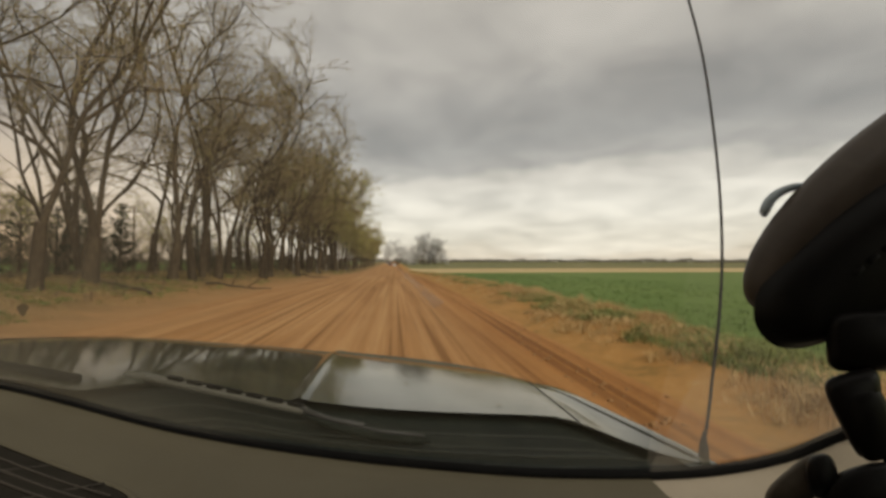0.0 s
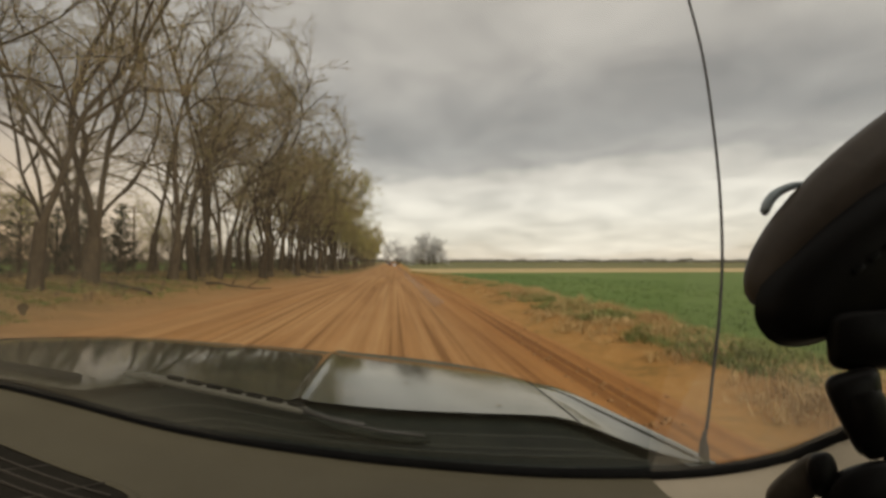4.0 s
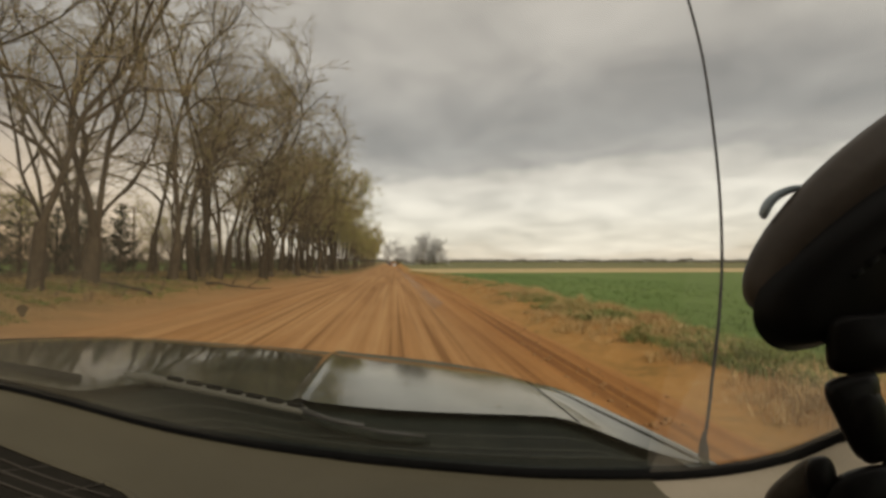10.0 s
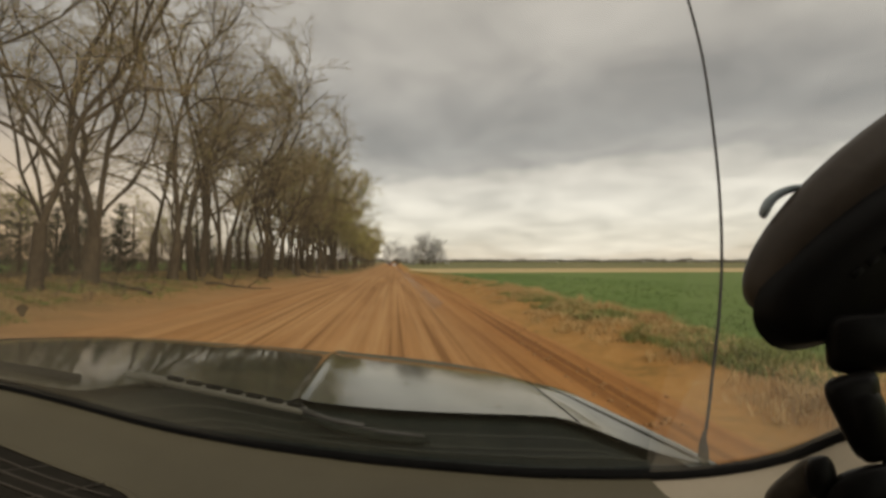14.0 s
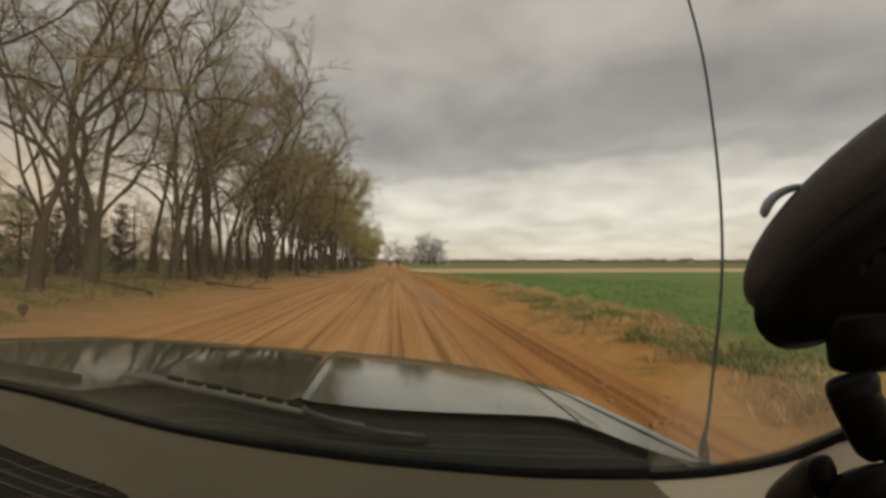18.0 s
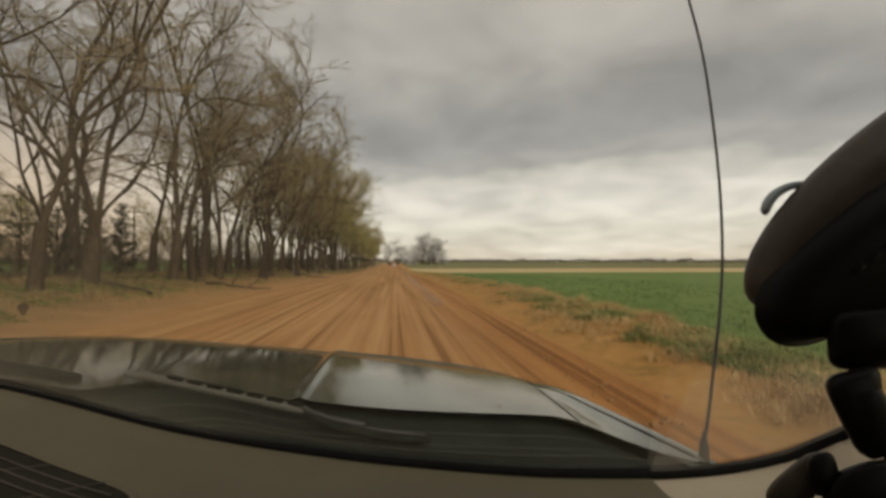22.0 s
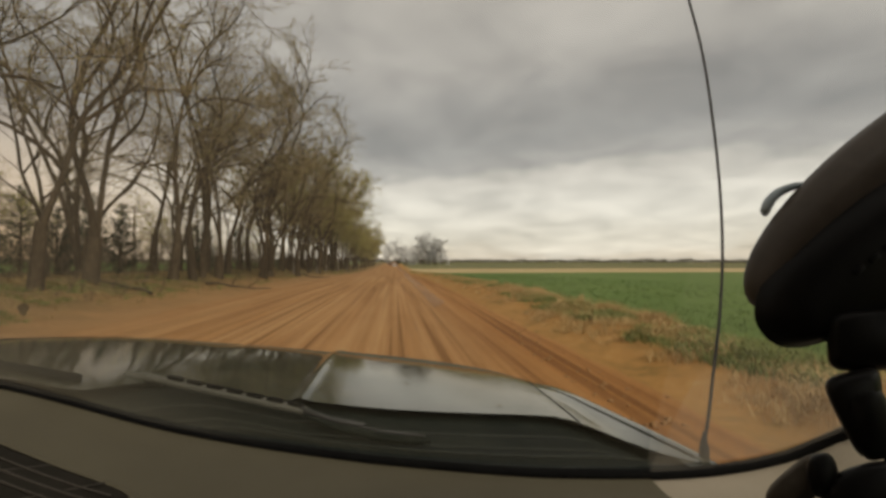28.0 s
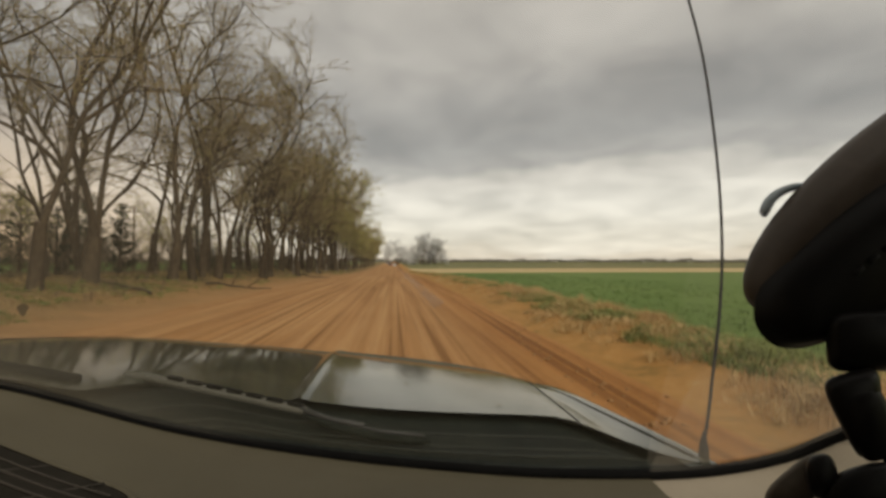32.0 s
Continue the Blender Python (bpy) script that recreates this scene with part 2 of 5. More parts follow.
def sandy_edge(m, x0, x1, sand):
    """Sand thrown from the road thins out over the verge from x1 to x0."""
    nt = m.node_tree
    b = nt.nodes["Principled BSDF"]
    grass = b.inputs["Base Color"].links[0].from_socket
    tc, sp, nz = nt.nodes.new("ShaderNodeTexCoord"), nt.nodes.new("ShaderNodeSeparateXYZ"), nt.nodes.new("ShaderNodeTexNoise")
    nz.inputs["Scale"].default_value, nz.inputs["Detail"].default_value = 0.6, 7.0
    ad, mr, mx = nt.nodes.new("ShaderNodeMath"), nt.nodes.new("ShaderNodeMapRange"), nt.nodes.new("ShaderNodeMix")
    ad.operation, ad.inputs[1].default_value = "MULTIPLY_ADD", 4.0
    mr.inputs[1].default_value, mr.inputs[2].default_value = x0 + 2.0, x1 + 2.0
    mx.data_type = "RGBA"
    mx.inputs[7].default_value = (*sand, 1)
    nt.links.new(tc.outputs["Object"], sp.inputs[0])
    nt.links.new(tc.outputs["Object"], nz.inputs["Vector"])
    nt.links.new(nz.outputs[0], ad.inputs[0])
    nt.links.new(sp.outputs[0], ad.inputs[2])
    nt.links.new(ad.outputs[0], mr.inputs[0])
    nt.links.new(mr.outputs[0], mx.inputs[0])
    nt.links.new(grass, mx.inputs[6])
    nt.links.new(mx.outputs[2], b.inputs["Base Color"])


sandy_edge(M_LEFT, -10.6, -7.6, (0.35, 0.20, 0.088))
M_WHEAT = material("young_wheat", [(0.078, 0.132, 0.030), (0.105, 0.168, 0.040), (0.145, 0.20, 0.054)], 0.08, 0.9, fine=2.5, bump=0.8, stretch=(1, 0.35, 1), spec=0.1)
M_STUBBLE = material("stubble", [(0.36, 0.27, 0.13), (0.48, 0.37, 0.19), (0.42, 0.33, 0.17)], 0.05, 0.95, fine=1.2, bump=0.5, spec=0.1)
M_FARGREEN = material("far_pasture", [(0.09, 0.11, 0.04), (0.16, 0.16, 0.07), (0.24, 0.20, 0.10)], 0.012, 0.95, fine=0.3, bump=0.0, spec=0.1)
M_BARK = material("grey_brown_bark", [(0.034, 0.025, 0.015), (0.064, 0.047, 0.030), (0.112, 0.084, 0.053)], 1.5, 0.9, fine=14.0, bump=0.7, stretch=(1, 1, 0.25), random=0.10, spec=0.15)
M_TWIG = blades("twigs", [(0.14, 0.104, 0.058), (0.25, 0.19, 0.105), (0.35, 0.27, 0.155)])
M_BUD = blades("spring_buds", [(0.25, 0.19, 0.08), (0.35, 0.28, 0.115), (0.42, 0.345, 0.145), (0.34, 0.31, 0.10), (0.29, 0.29, 0.072)], 0.7, 0.4)
M_CEDAR = blades("cedar_needles", [(0.02, 0.028, 0.013), (0.035, 0.045, 0.02), (0.06, 0.065, 0.03)])
M_BRUSH = blades("brush_stems", [(0.07, 0.05, 0.032), (0.13, 0.095, 0.06), (0.20, 0.15, 0.09)])
M_DRY = blades("dry_grass_blades", [(0.30, 0.185, 0.072), (0.46, 0.30, 0.125), (0.62, 0.44, 0.21), (0.25, 0.185, 0.06)])
# dry blades in darker browns than M_DRY
M_BANK = blades("bank_grass_blades", [(0.19, 0.13, 0.054), (0.31, 0.215, 0.09), (0.45, 0.325, 0.15), (0.17, 0.15, 0.048)])
M_WEED = blades("green_weed_blades", [(0.105, 0.155, 0.038), (0.165, 0.21, 0.055), (0.28, 0.26, 0.095)])
M_CROP = blades("wheat_blades", [(0.075, 0.135, 0.032), (0.105, 0.175, 0.044), (0.145, 0.21, 0.066)])
# distance haze is put into these pale greys
M_HAZETREE = blades("hazed_tree_twigs", [(0.46, 0.47, 0.485), (0.54, 0.55, 0.56), (0.60, 0.60, 0.60)])
M_FARWOOD = blades("far_woods", [(0.06, 0.055, 0.045), (0.10, 0.085, 0.065), (0.09, 0.10, 0.06)])
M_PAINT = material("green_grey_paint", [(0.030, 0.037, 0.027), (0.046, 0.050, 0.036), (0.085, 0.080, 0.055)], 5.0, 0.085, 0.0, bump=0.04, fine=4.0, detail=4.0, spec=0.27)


def gloss_fade(m, x0, x1, gloss0, gloss1):
    """Mutes a panel's reflection towards x0 by lowering its specular level."""
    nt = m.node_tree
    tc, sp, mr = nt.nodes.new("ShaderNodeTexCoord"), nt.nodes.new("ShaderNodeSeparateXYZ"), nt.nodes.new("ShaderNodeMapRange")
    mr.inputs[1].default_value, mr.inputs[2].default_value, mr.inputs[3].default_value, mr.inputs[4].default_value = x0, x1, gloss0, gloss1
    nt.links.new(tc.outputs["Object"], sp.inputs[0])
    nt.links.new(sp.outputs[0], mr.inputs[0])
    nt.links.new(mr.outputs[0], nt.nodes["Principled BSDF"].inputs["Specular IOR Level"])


gloss_fade(M_PAINT, -1.1, -0.25, 0.13, 0.27)
M_PAINT_LIP = material("dusty_paint", [(0.050, 0.054, 0.034), (0.085, 0.082, 0.052)], 6.0, 0.6, 0.0, bump=0.1, fine=50.0, spec=0.1)
M_COWL = material("dark_cowl_plastic", [(0.0035, 0.006, 0.005), (0.009, 0.013, 0.0105), (0.024, 0.028, 0.021)], 5.0, 0.75, bump=0.3, fine=60.0, spec=0.1)
M_GRILLE = material("weathered_grey_plastic", [(0.060, 0.060, 0.046), (0.11, 0.105, 0.082)], 10.0, 0.5, bump=0.15, fine=80.0)
M_WIPER = material("wiper_grey", [(0.02, 0.021, 0.020), (0.042, 0.041, 0.037)], 10.0, 0.5, bump=0.1, fine=80.0)
M_SEAL = material("black_rubber", [(0.002, 0.002, 0.002), (0.005, 0.005, 0.0047)], 12.0, 0.7, bump=0.2, fine=90.0, spec=0.08)
M_DASH = material("taupe_dash_plastic", [(0.070, 0.060, 0.037), (0.084, 0.073, 0.046), (0.097, 0.085, 0.054)], 3.0, 0.7, bump=0.25, fine=300.0, spec=0.3)
M_DASH_PALE = material("pale_trim", [(0.27, 0.235, 0.175), (0.34, 0.295, 0.225)], 3.0, 0.7, bump=0.15, fine=250.0, spec=0.3)
M_VENT = material("vent_dark", [(0.016, 0.0145, 0.0115), (0.028, 0.025, 0.020)], 8.0, 0.8, bump=0.1, spec=0.03)
M_SLAT = material("vent_slat", [(0.045, 0.039, 0.031), (0.07, 0.06, 0.048)], 8.0, 0.6, bump=0.1, spec=0.2)
M_BLACK = material("black_mount_plastic", [(0.0035, 0.0032, 0.003), (0.007, 0.006, 0.0052)], 9.0, 0.5, bump=0.05, fine=120.0, spec=0.12)
M_RIM = material("dark_brown_rim", [(0.040, 0.031, 0.023), (0.062, 0.048, 0.036)], 9.0, 0.45, bump=0.05, fine=120.0, spec=0.25)
M_MARK = material("faint_grey_mark", [(0.008, 0.008, 0.008), (0.014, 0.014, 0.014)], 9.0, 0.6, bump=0.0, spec=0.1)
M_EDGE = material("blue_grey_rubber", [(0.035, 0.050, 0.065), (0.08, 0.10, 0.115)], 14.0, 0.35, bump=0.1)
M_PLATE = material("dusty_brown_plastic", [(0.06, 0.05, 0.038), (0.095, 0.08, 0.062)], 20.0, 0.6, bump=0.1, fine=120.0, spec=0.2)
M_TAB = material("blue_grey_tab", [(0.16, 0.24, 0.30), (0.42, 0.48, 0.50)], 14.0, 0.25, bump=0.1)
M_MAST = material("antenna_metal", [(0.014, 0.016, 0.020), (0.032, 0.035, 0.042)], 30.0, 0.7, 0.0, bump=0.0, spec=0.1)
M_GLASS = glass_material()


def film_material():
    """A thin pale dusty smear that lets most light through."""
    m = bpy.data.materials.new("dust_smear")
    m.use_nodes = True
    nt = m.node_tree
    nt.nodes.clear()
    o, mx = nt.nodes.new("ShaderNodeOutputMaterial"), nt.nodes.new("ShaderNodeMixShader")
    t, d = nt.nodes.new("ShaderNodeBsdfTransparent"), nt.nodes.new("ShaderNodeBsdfTranslucent")
    d.inputs[0].default_value = (0.75, 0.76, 0.78, 1)
    n = nt.nodes.new("ShaderNodeTexNoise")
    n.inputs["Scale"].default_value = 60.0
    k = nt.nodes.new("ShaderNodeMath")
    k.operation, k.inputs[1].default_value = "MULTIPLY", 0.34
    nt.links.new(n.outputs[0], k.inputs[0])
    nt.links.new(k.outputs[0], mx.inputs[0])
    nt.links.new(t.outputs[0], mx.inputs[1])
    nt.links.new(d.outputs[0], mx.inputs[2])
    nt.links.new(mx.outputs[0], o.inputs[0])
    return m


M_SMEAR = film_material()
M_SPLAT = material("dried_splat", [(0.10, 0.075, 0.045), (0.18, 0.14, 0.08)], 40.0, 0.8, bump=0.2)
M_HEADLINER = material("grey_headliner", [(0.10, 0.095, 0.085), (0.14, 0.13, 0.12)], 6.0, 0.95, bump=0.3, fine=200.0)
M_BALE = material("weathered_straw", [(0.17, 0.12, 0.065), (0.27, 0.20, 0.115), (0.36, 0.28, 0.17)], 2.0, 0.95, fine=45.0, bump=0.8, stretch=(1, 1, 1), random=0.08, spec=0.1)
M_POST = material("weathered_post", [(0.18, 0.16, 0.13), (0.30, 0.27, 0.23)], 6.0, 0.85, bump=0.4, stretch=(1, 1, 0.2))
M_POLE = material("creosote_pole", [(0.09, 0.065, 0.045), (0.16, 0.12, 0.085)], 3.0, 0.9, bump=0.5, stretch=(1, 1, 0.1))
M_RIB = material("cowl_rib_plastic", [(0.010, 0.014, 0.0115), (0.026, 0.030, 0.023)], 10.0, 0.6, bump=0.15, fine=60.0, spec=0.25)
M_CARWHITE = material("white_car_paint", [(0.6, 0.58, 0.55), (0.72, 0.7, 0.67)], 2.0, 0.3, bump=0.0, coat=0.5)
M_CARDARK = material("dark_red_car_paint", [(0.10, 0.03, 0.025), (0.16, 0.05, 0.04)], 2.0, 0.3, bump=0.0, coat=0.5)
M_SIGN_STEEL = material("galvanised_post", [(0.32, 0.31, 0.29), (0.45, 0.44, 0.41)], 8.0, 0.5, 0.6, bump=0.1)
M_SIGN_BACK = material("bare_sign_metal", [(0.55, 0.54, 0.52), (0.68, 0.67, 0.64)], 6.0, 0.4, 0.3, bump=0.05)
M_SIGN_GREEN = material("faded_green_sign", [(0.06, 0.20, 0.13), (0.10, 0.28, 0.19)], 6.0, 0.5, bump=0.05)
M_SIGN_ORANGE = material("faded_orange_plate", [(0.45, 0.13, 0.05), (0.55, 0.20, 0.08)], 6.0, 0.5, bump=0.05)
M_TYRE = material("tyre_rubber", [(0.012, 0.012, 0.012), (0.03, 0.028, 0.026)], 8.0, 0.9, bump=0.2)
M_DARKGLASS = material("tinted_glass", [(0.02, 0.022, 0.025), (0.03, 0.032, 0.035)], 2.0, 0.08, bump=0.0)
M_TAIL = material("red_tail_lamp", [(0.5, 0.02, 0.01), (0.7, 0.05, 0.02)], 8.0, 0.2, bump=0.0)


# ---- mesh helpers ----
def smoothstep(a, b, x):
    t = np.clip((np.asarray(x, float) - a) / (b - a), 0, 1)
    return t * t * (3 - 2 * t)


def mesh_of(name, verts, faces, mat, smooth=True):
    me = bpy.data.meshes.new(name)
    me.from_pydata([tuple(map(float, v)) for v in verts], [], faces)
    me.materials.append(mat)
    if smooth:
        me.polygons.foreach_set("use_smooth", [True] * len(me.polygons))
    me.update()
    return me


def fast_mesh(name, verts, tris, mat, smooth=False):
    """A mesh from arrays of vertices and triangles."""
    verts, tris = np.asarray(verts, np.float32), np.asarray(tris, np.int32)
    me = bpy.data.meshes.new(name)
    me.vertices.add(len(verts))
    me.vertices.foreach_set("co", verts.ravel())
    me.loops.add(tris.size)
    me.loops.foreach_set("vertex_index", tris.ravel())
    me.polygons.add(len(tris))
    me.polygons.foreach_set("loop_start", np.arange(0, tris.size, 3, dtype=np.int32))
    if smooth:
        me.polygons.foreach_set("use_smooth", np.ones(len(tris), bool))
    me.materials.append(mat)
    me.update(calc_edges=True)
    return me


def child(name, me, parent, label=""):
    ob = new(name, me)
    ob.parent = parent
    return tagged(ob, label)


def part(name, bm, mat, parent, label="", smooth=True):
    me = bpy.data.meshes.new(name)
    bm.to_mesh(me)
    bm.free()
    me.materials.append(mat)
    if smooth:
        me.polygons.foreach_set("use_smooth", [True] * len(me.polygons))
    return child(name, me, parent, label)


def sheet(name, fn, us, vs, mat, flip=False):
    """A grid surface: fn(u, v) gives a point."""
    verts = [fn(u, v) for v in vs for u in us]
    n = len(us)
    faces = []
    for j in range(len(vs) - 1):
        for i in range(n - 1):
            q = (j * n + i, j * n + i + 1, (j + 1) * n + i + 1, (j + 1) * n + i)
            faces.append(q[::-1] if flip else q)
    return mesh_of(name, verts, faces, mat)


def ease(x, knots):
    """A smooth curve through (x, value) knots."""
    if x <= knots[0][0]:
        return knots[0][1]
    if x >= knots[-1][0]:
        return knots[-1][1]
    for i in range(len(knots) - 1):
        (x0, y0), (x1, y1) = knots[i], knots[i + 1]
        if x <= x1:
            m0 = (y1 - knots[i - 1][1]) / (x1 - knots[i - 1][0]) if i else (y1 - y0) / (x1 - x0)
            m1 = (knots[i + 2][1] - y0) / (knots[i + 2][0] - x0) if i + 2 < len(knots) else (y1 - y0) / (x1 - x0)
            h, t = x1 - x0, (x - x0) / (x1 - x0)
            return ((2 * t**3 - 3 * t**2 + 1) * y0 + (t**3 - 2 * t**2 + t) * h * m0 + (-2 * t**3 + 3 * t**2) * y1 + (t**3 - t**2) * h * m1)


def tube(points, radii, sides=8, cap=True):
    """Rings along a line: vertices and quads/triangles as plain lists."""
    pts = [Vector(p) for p in points]
    verts, faces = [], []
    side = None
    for i, p in enumerate(pts):
        d = (pts[min(i + 1, len(pts) - 1)] - pts[max(i - 1, 0)]).normalized()
        if side is None:
            side = d.orthogonal().normalized()
        side = (side - d * side.dot(d)).normalized()
        other = d.cross(side)
        for k in range(sides):
            a = 2 * math.pi * k / sides
            verts.append(p + (side * math.cos(a) + other * math.sin(a)) * radii[i])
    for i in range(len(pts) - 1):
        for k in range(sides):
            a, b = i * sides + k, i * sides + (k + 1) % sides
            faces.append((a, b, b + sides, a + sides))
    if cap:
        faces.append(tuple(range(sides))[::-1])
        faces.append(tuple(range((len(pts) - 1) * sides, len(pts) * sides)))
    return verts, faces


def tube_mesh(name, points, radii, mat, sides=8):
    return mesh_of(name, *tube(points, radii, sides), mat)


def box_bm(size, at=(0, 0, 0), bevel=0.0, m=None):
    bm = bmesh.new()
    bmesh.ops.create_cube(bm, size=1, matrix=Matrix.Translation(at) @ Matrix.Diagonal((*size, 1)))
    if bevel:
        bmesh.ops.bevel(bm, geom=bm.edges[:], offset=bevel, segments=2, affect="EDGES", profile=0.7)
    if m is not None:
        bmesh.ops.transform(bm, matrix=m, verts=bm.verts)
    return bm


def thing(name, label, category, group="", at=(0, 0, 0), kind=""):
    ob = new(name)
    ob.location = at
    ob.empty_display_size = 0.2
    return tagged(ob, label, category, group, kind)


# ---- land ----
def dip(y):
    return -1.3 * smoothstep(20, 130, y) + 1.5 * smoothstep(170, 650, y)


def land(x, y):
    """Height of the ground beside and under the road."""
    x, y = np.asarray(x, float), np.asarray(y, float)
    z = dip(y)
    z = z + 0.85 * smoothstep(-6.6, -12.6, x)
    z = z + (0.26 * smoothstep(3.3, 4.8, x) - 0.34 * smoothstep(5.4, 6.6, x)) * (1 - 0.5 * smoothstep(60, 140, y))
    lump = np.sin(x * 1.9 + 1.3 * np.sin(y * 0.7)) * np.sin(y * 1.1 + x * 0.6) * 0.05
    return z + lump * (smoothstep(3.2, 4.2, x) * (1 - smoothstep(6.2, 7.5, x)) + smoothstep(-7.2, -9.0, x)) * (1 - smoothstep(60, 120, y))


def stations(parts):
    out = []
    for a, b, n in parts:
        out += list(np.linspace(a, b, n, endpoint=False))
    return out + [parts[-1][1]]


YS = stations([(-3000, -500, 6), (-500, -20, 12), (-20, 4, 12), (4, 60, 90), (60, 200, 60), (200, 700, 25), (700, 3500, 8)])


def ground_sheet(name, x_knots, mat, lift, ys, shape=None):
    def at(x, y):
        z = float(land(x, y)) + lift
        return (x, y, z + (shape(x, y) if shape else 0.0))
    return new(name, sheet(name, at, x_knots, ys, mat))


XL = stations([(-3000, -200, 6), (-200, -30, 8), (-30, -7.2, 40), (-7.2, 3.2, 10), (3.2, 8, 24), (8, 60, 12), (60, 3000, 10)])
ground = tagged(ground_sheet("ground", XL, M_FARGREEN, -0.06, YS), "flat plain of earth and pasture reaching the horizon", "ground", kind="structure")


def ruts(x, y):
    """Long shallow wheel ruts with a low crown."""
    r = 0.022 * math.sin(x * 9.0 + 0.6 * math.sin(y * 0.05)) + 0.022 * math.sin(x * 4.1 + 0.9 * math.sin(y * 0.031 + 1))
    return r * float(smoothstep(-6.6, -4.4, x) * (1 - smoothstep(2.0, 2.9, x))) + 0.05 * (1 - (x + 1.6) ** 2 / 26)


road = ground_sheet("road", stations([(-7.4, 3.25, 120)]), M_ROAD, 0.0, stations([(-900, -40, 24), (-40, 4, 8), (4, 40, 60), (40, 200, 60), (200, 900, 20)]), ruts)
tagged(road, "orange-tan packed dirt road with long wheel ruts", "road", kind="structure")


def tuck(x, y):
    """Verges run under the edge of the road with a wavering line."""
    d = max(x - 2.85, -6.9 - x)
    n = noise.noise(Vector((x * 0.9, y * 0.45, 1.0)))
    hummock = 0.11 * noise.noise(Vector((x * 1.3, y * 0.9, 4.0))) + 0.05 * noise.noise(Vector((x * 3.1, y * 2.3, 8.0)))
    return -0.05 * (1 - float(smoothstep(0.0, 0.55, d + 0.18 * n))) + 0.012 * n + hummock * float(smoothstep(0.5, 1.4, d))


verge_r = ground_sheet("verge_east", stations([(2.75, 6.7, 44)]), M_EARTH, 0.02, stations([(-900, -20, 24), (-20, 4, 8), (4, 60, 130), (60, 200, 50), (200, 500, 10)]), tuck)
tagged(verge_r, "reddish earth verge with dry and green weeds", "verge", kind="structure")
verge_l = ground_sheet("verge_west", stations([(-26, -12, 12), (-12, -6.6, 44)]), M_LEFT, 0.02, stations([(-900, -20, 24), (-20, 4, 8), (4, 60, 130), (60, 200, 50), (200, 500, 10)]), tuck)
tagged(verge_l, "grassy bank with dry and green patches under the trees", "verge", kind="structure")
wheat = ground_sheet("wheat_field", stations([(6.6, 12, 10), (12, 60, 10), (60, 420, 10)]), M_WHEAT, 0.03, stations([(-330, -30, 8), (-30, 5, 6), (5, 40, 40), (40, 108, 25)]))
tagged(wheat, "green field of young wheat beside the road", "field", kind="structure")
stubble = ground_sheet("stubble_field", stations([(4.5, 60, 12), (60, 600, 12)]), M_STUBBLE, 0.03, stations([(108, 178, 12)]))
tagged(stubble, "pale tan strip of harvested stubble", "field", kind="structure")
old_stubble = ground_sheet("stubble_field_passed", stations([(6.6, 60, 12), (60, 600, 12)]), M_STUBBLE, 0.03, stations([(-900, -330, 12)]))
tagged(old_stubble, "pale yellow field of dry stubble beside the bales", "field", kind="structure")
pasture = ground_sheet("pasture_west", stations([(-600, -60, 10), (-60, -26, 6)]), M_WHEAT, 0.03, stations([(-600, -20, 12), (-20, 120, 20), (120, 420, 16)]))
tagged(pasture, "green pasture behind the tree row", "field", kind="structure")

cross = ground_sheet("cross_road", stations([(-600, -20, 10), (-20, 20, 20), (20, 600, 10)]), M_ROAD, 0.075, stations([(-371, -358, 6)]))
tagged(cross, "orange dirt road crossing at right angles", "road", kind="structure")

# ---- the car in which the camera rides, standing on the road ----
car = thing("car", "dark green-grey car with dusty hood, wiper, aerial and taupe dashboard", "car")
HOOD_STRETCH = 0.26
HOOD_FRONT_Z = [(-2.0, 1.19), (-1.32, 1.20), (-0.66, 1.145), (-0.3, 1.105), (0.075, 1.06), (0.46, 1.003), (0.55, 0.995), (0.64, 0.994), (0.70, 1.0), (0.86, 1.0)]
HOOD_REAR_Z = [(-2.0, 1.31), (-1.25, 1.291), (-1.07, 1.283), (-0.95, 1.2746), (-0.863, 1.2665), (-0.80, 1.258), (-0.74, 1.245), (-0.66, 1.227), (-0.266, 1.165), (0.007, 1.13), (0.293, 1.106), (0.554, 1.09), (0.62, 1.089), (0.675, 1.088), (0.74, 1.091), (0.86, 1.094)]
HOOD_REAR = [(-2.0, 1.44), (-1.25, 1.40), (-1.07, 1.348), (-0.95, 1.304), (-0.863, 1.275), (-0.80, 1.285), (-0.74, 1.40), (-0.66, 1.49), (-0.35, 1.42), (-0.2, 1.40), (0.3, 1.40), (0.52, 1.40), (0.56, 1.38), (0.62, 1.28), (0.675, 1.175), (0.74, 1.08), (0.86, 0.99)]
HOOD_FRONT = [(-2.0, 2.44), (-1.3, 2.50), (0.0, 2.50), (0.38, 2.49), (0.55, 2.43), (0.64, 2.30), (0.70, 2.15), (0.86, 2.0)]
BASE_Y = [(-1.3, 1.25), (-1.0, 1.26), (-0.57, 1.25), (-0.136, 1.16), (0.18, 1.055), (0.396, 1.003), (0.70, 0.963), (0.92, 0.95), (1.0, 0.90)]
BASE_Z = [(-1.3, 1.33), (-1.0, 1.275), (-0.57, 1.15), (-0.136, 1.10), (0.18, 1.10), (0.396, 1.10), (0.70, 1.108), (0.92, 1.14), (1.0, 1.205)]
CREST_X = [(0.9, 0.83), (1.03, 0.845), (1.18, 0.866), (1.435, 0.867), (1.82, 0.846), (2.33, 0.80), (2.42, 0.775)]
CREST_Z = [(0.9, 1.095), (1.03, 1.091), (1.18, 1.076), (1.435, 1.053), (1.82, 1.019), (2.33, 0.976), (2.42, 0.955)]
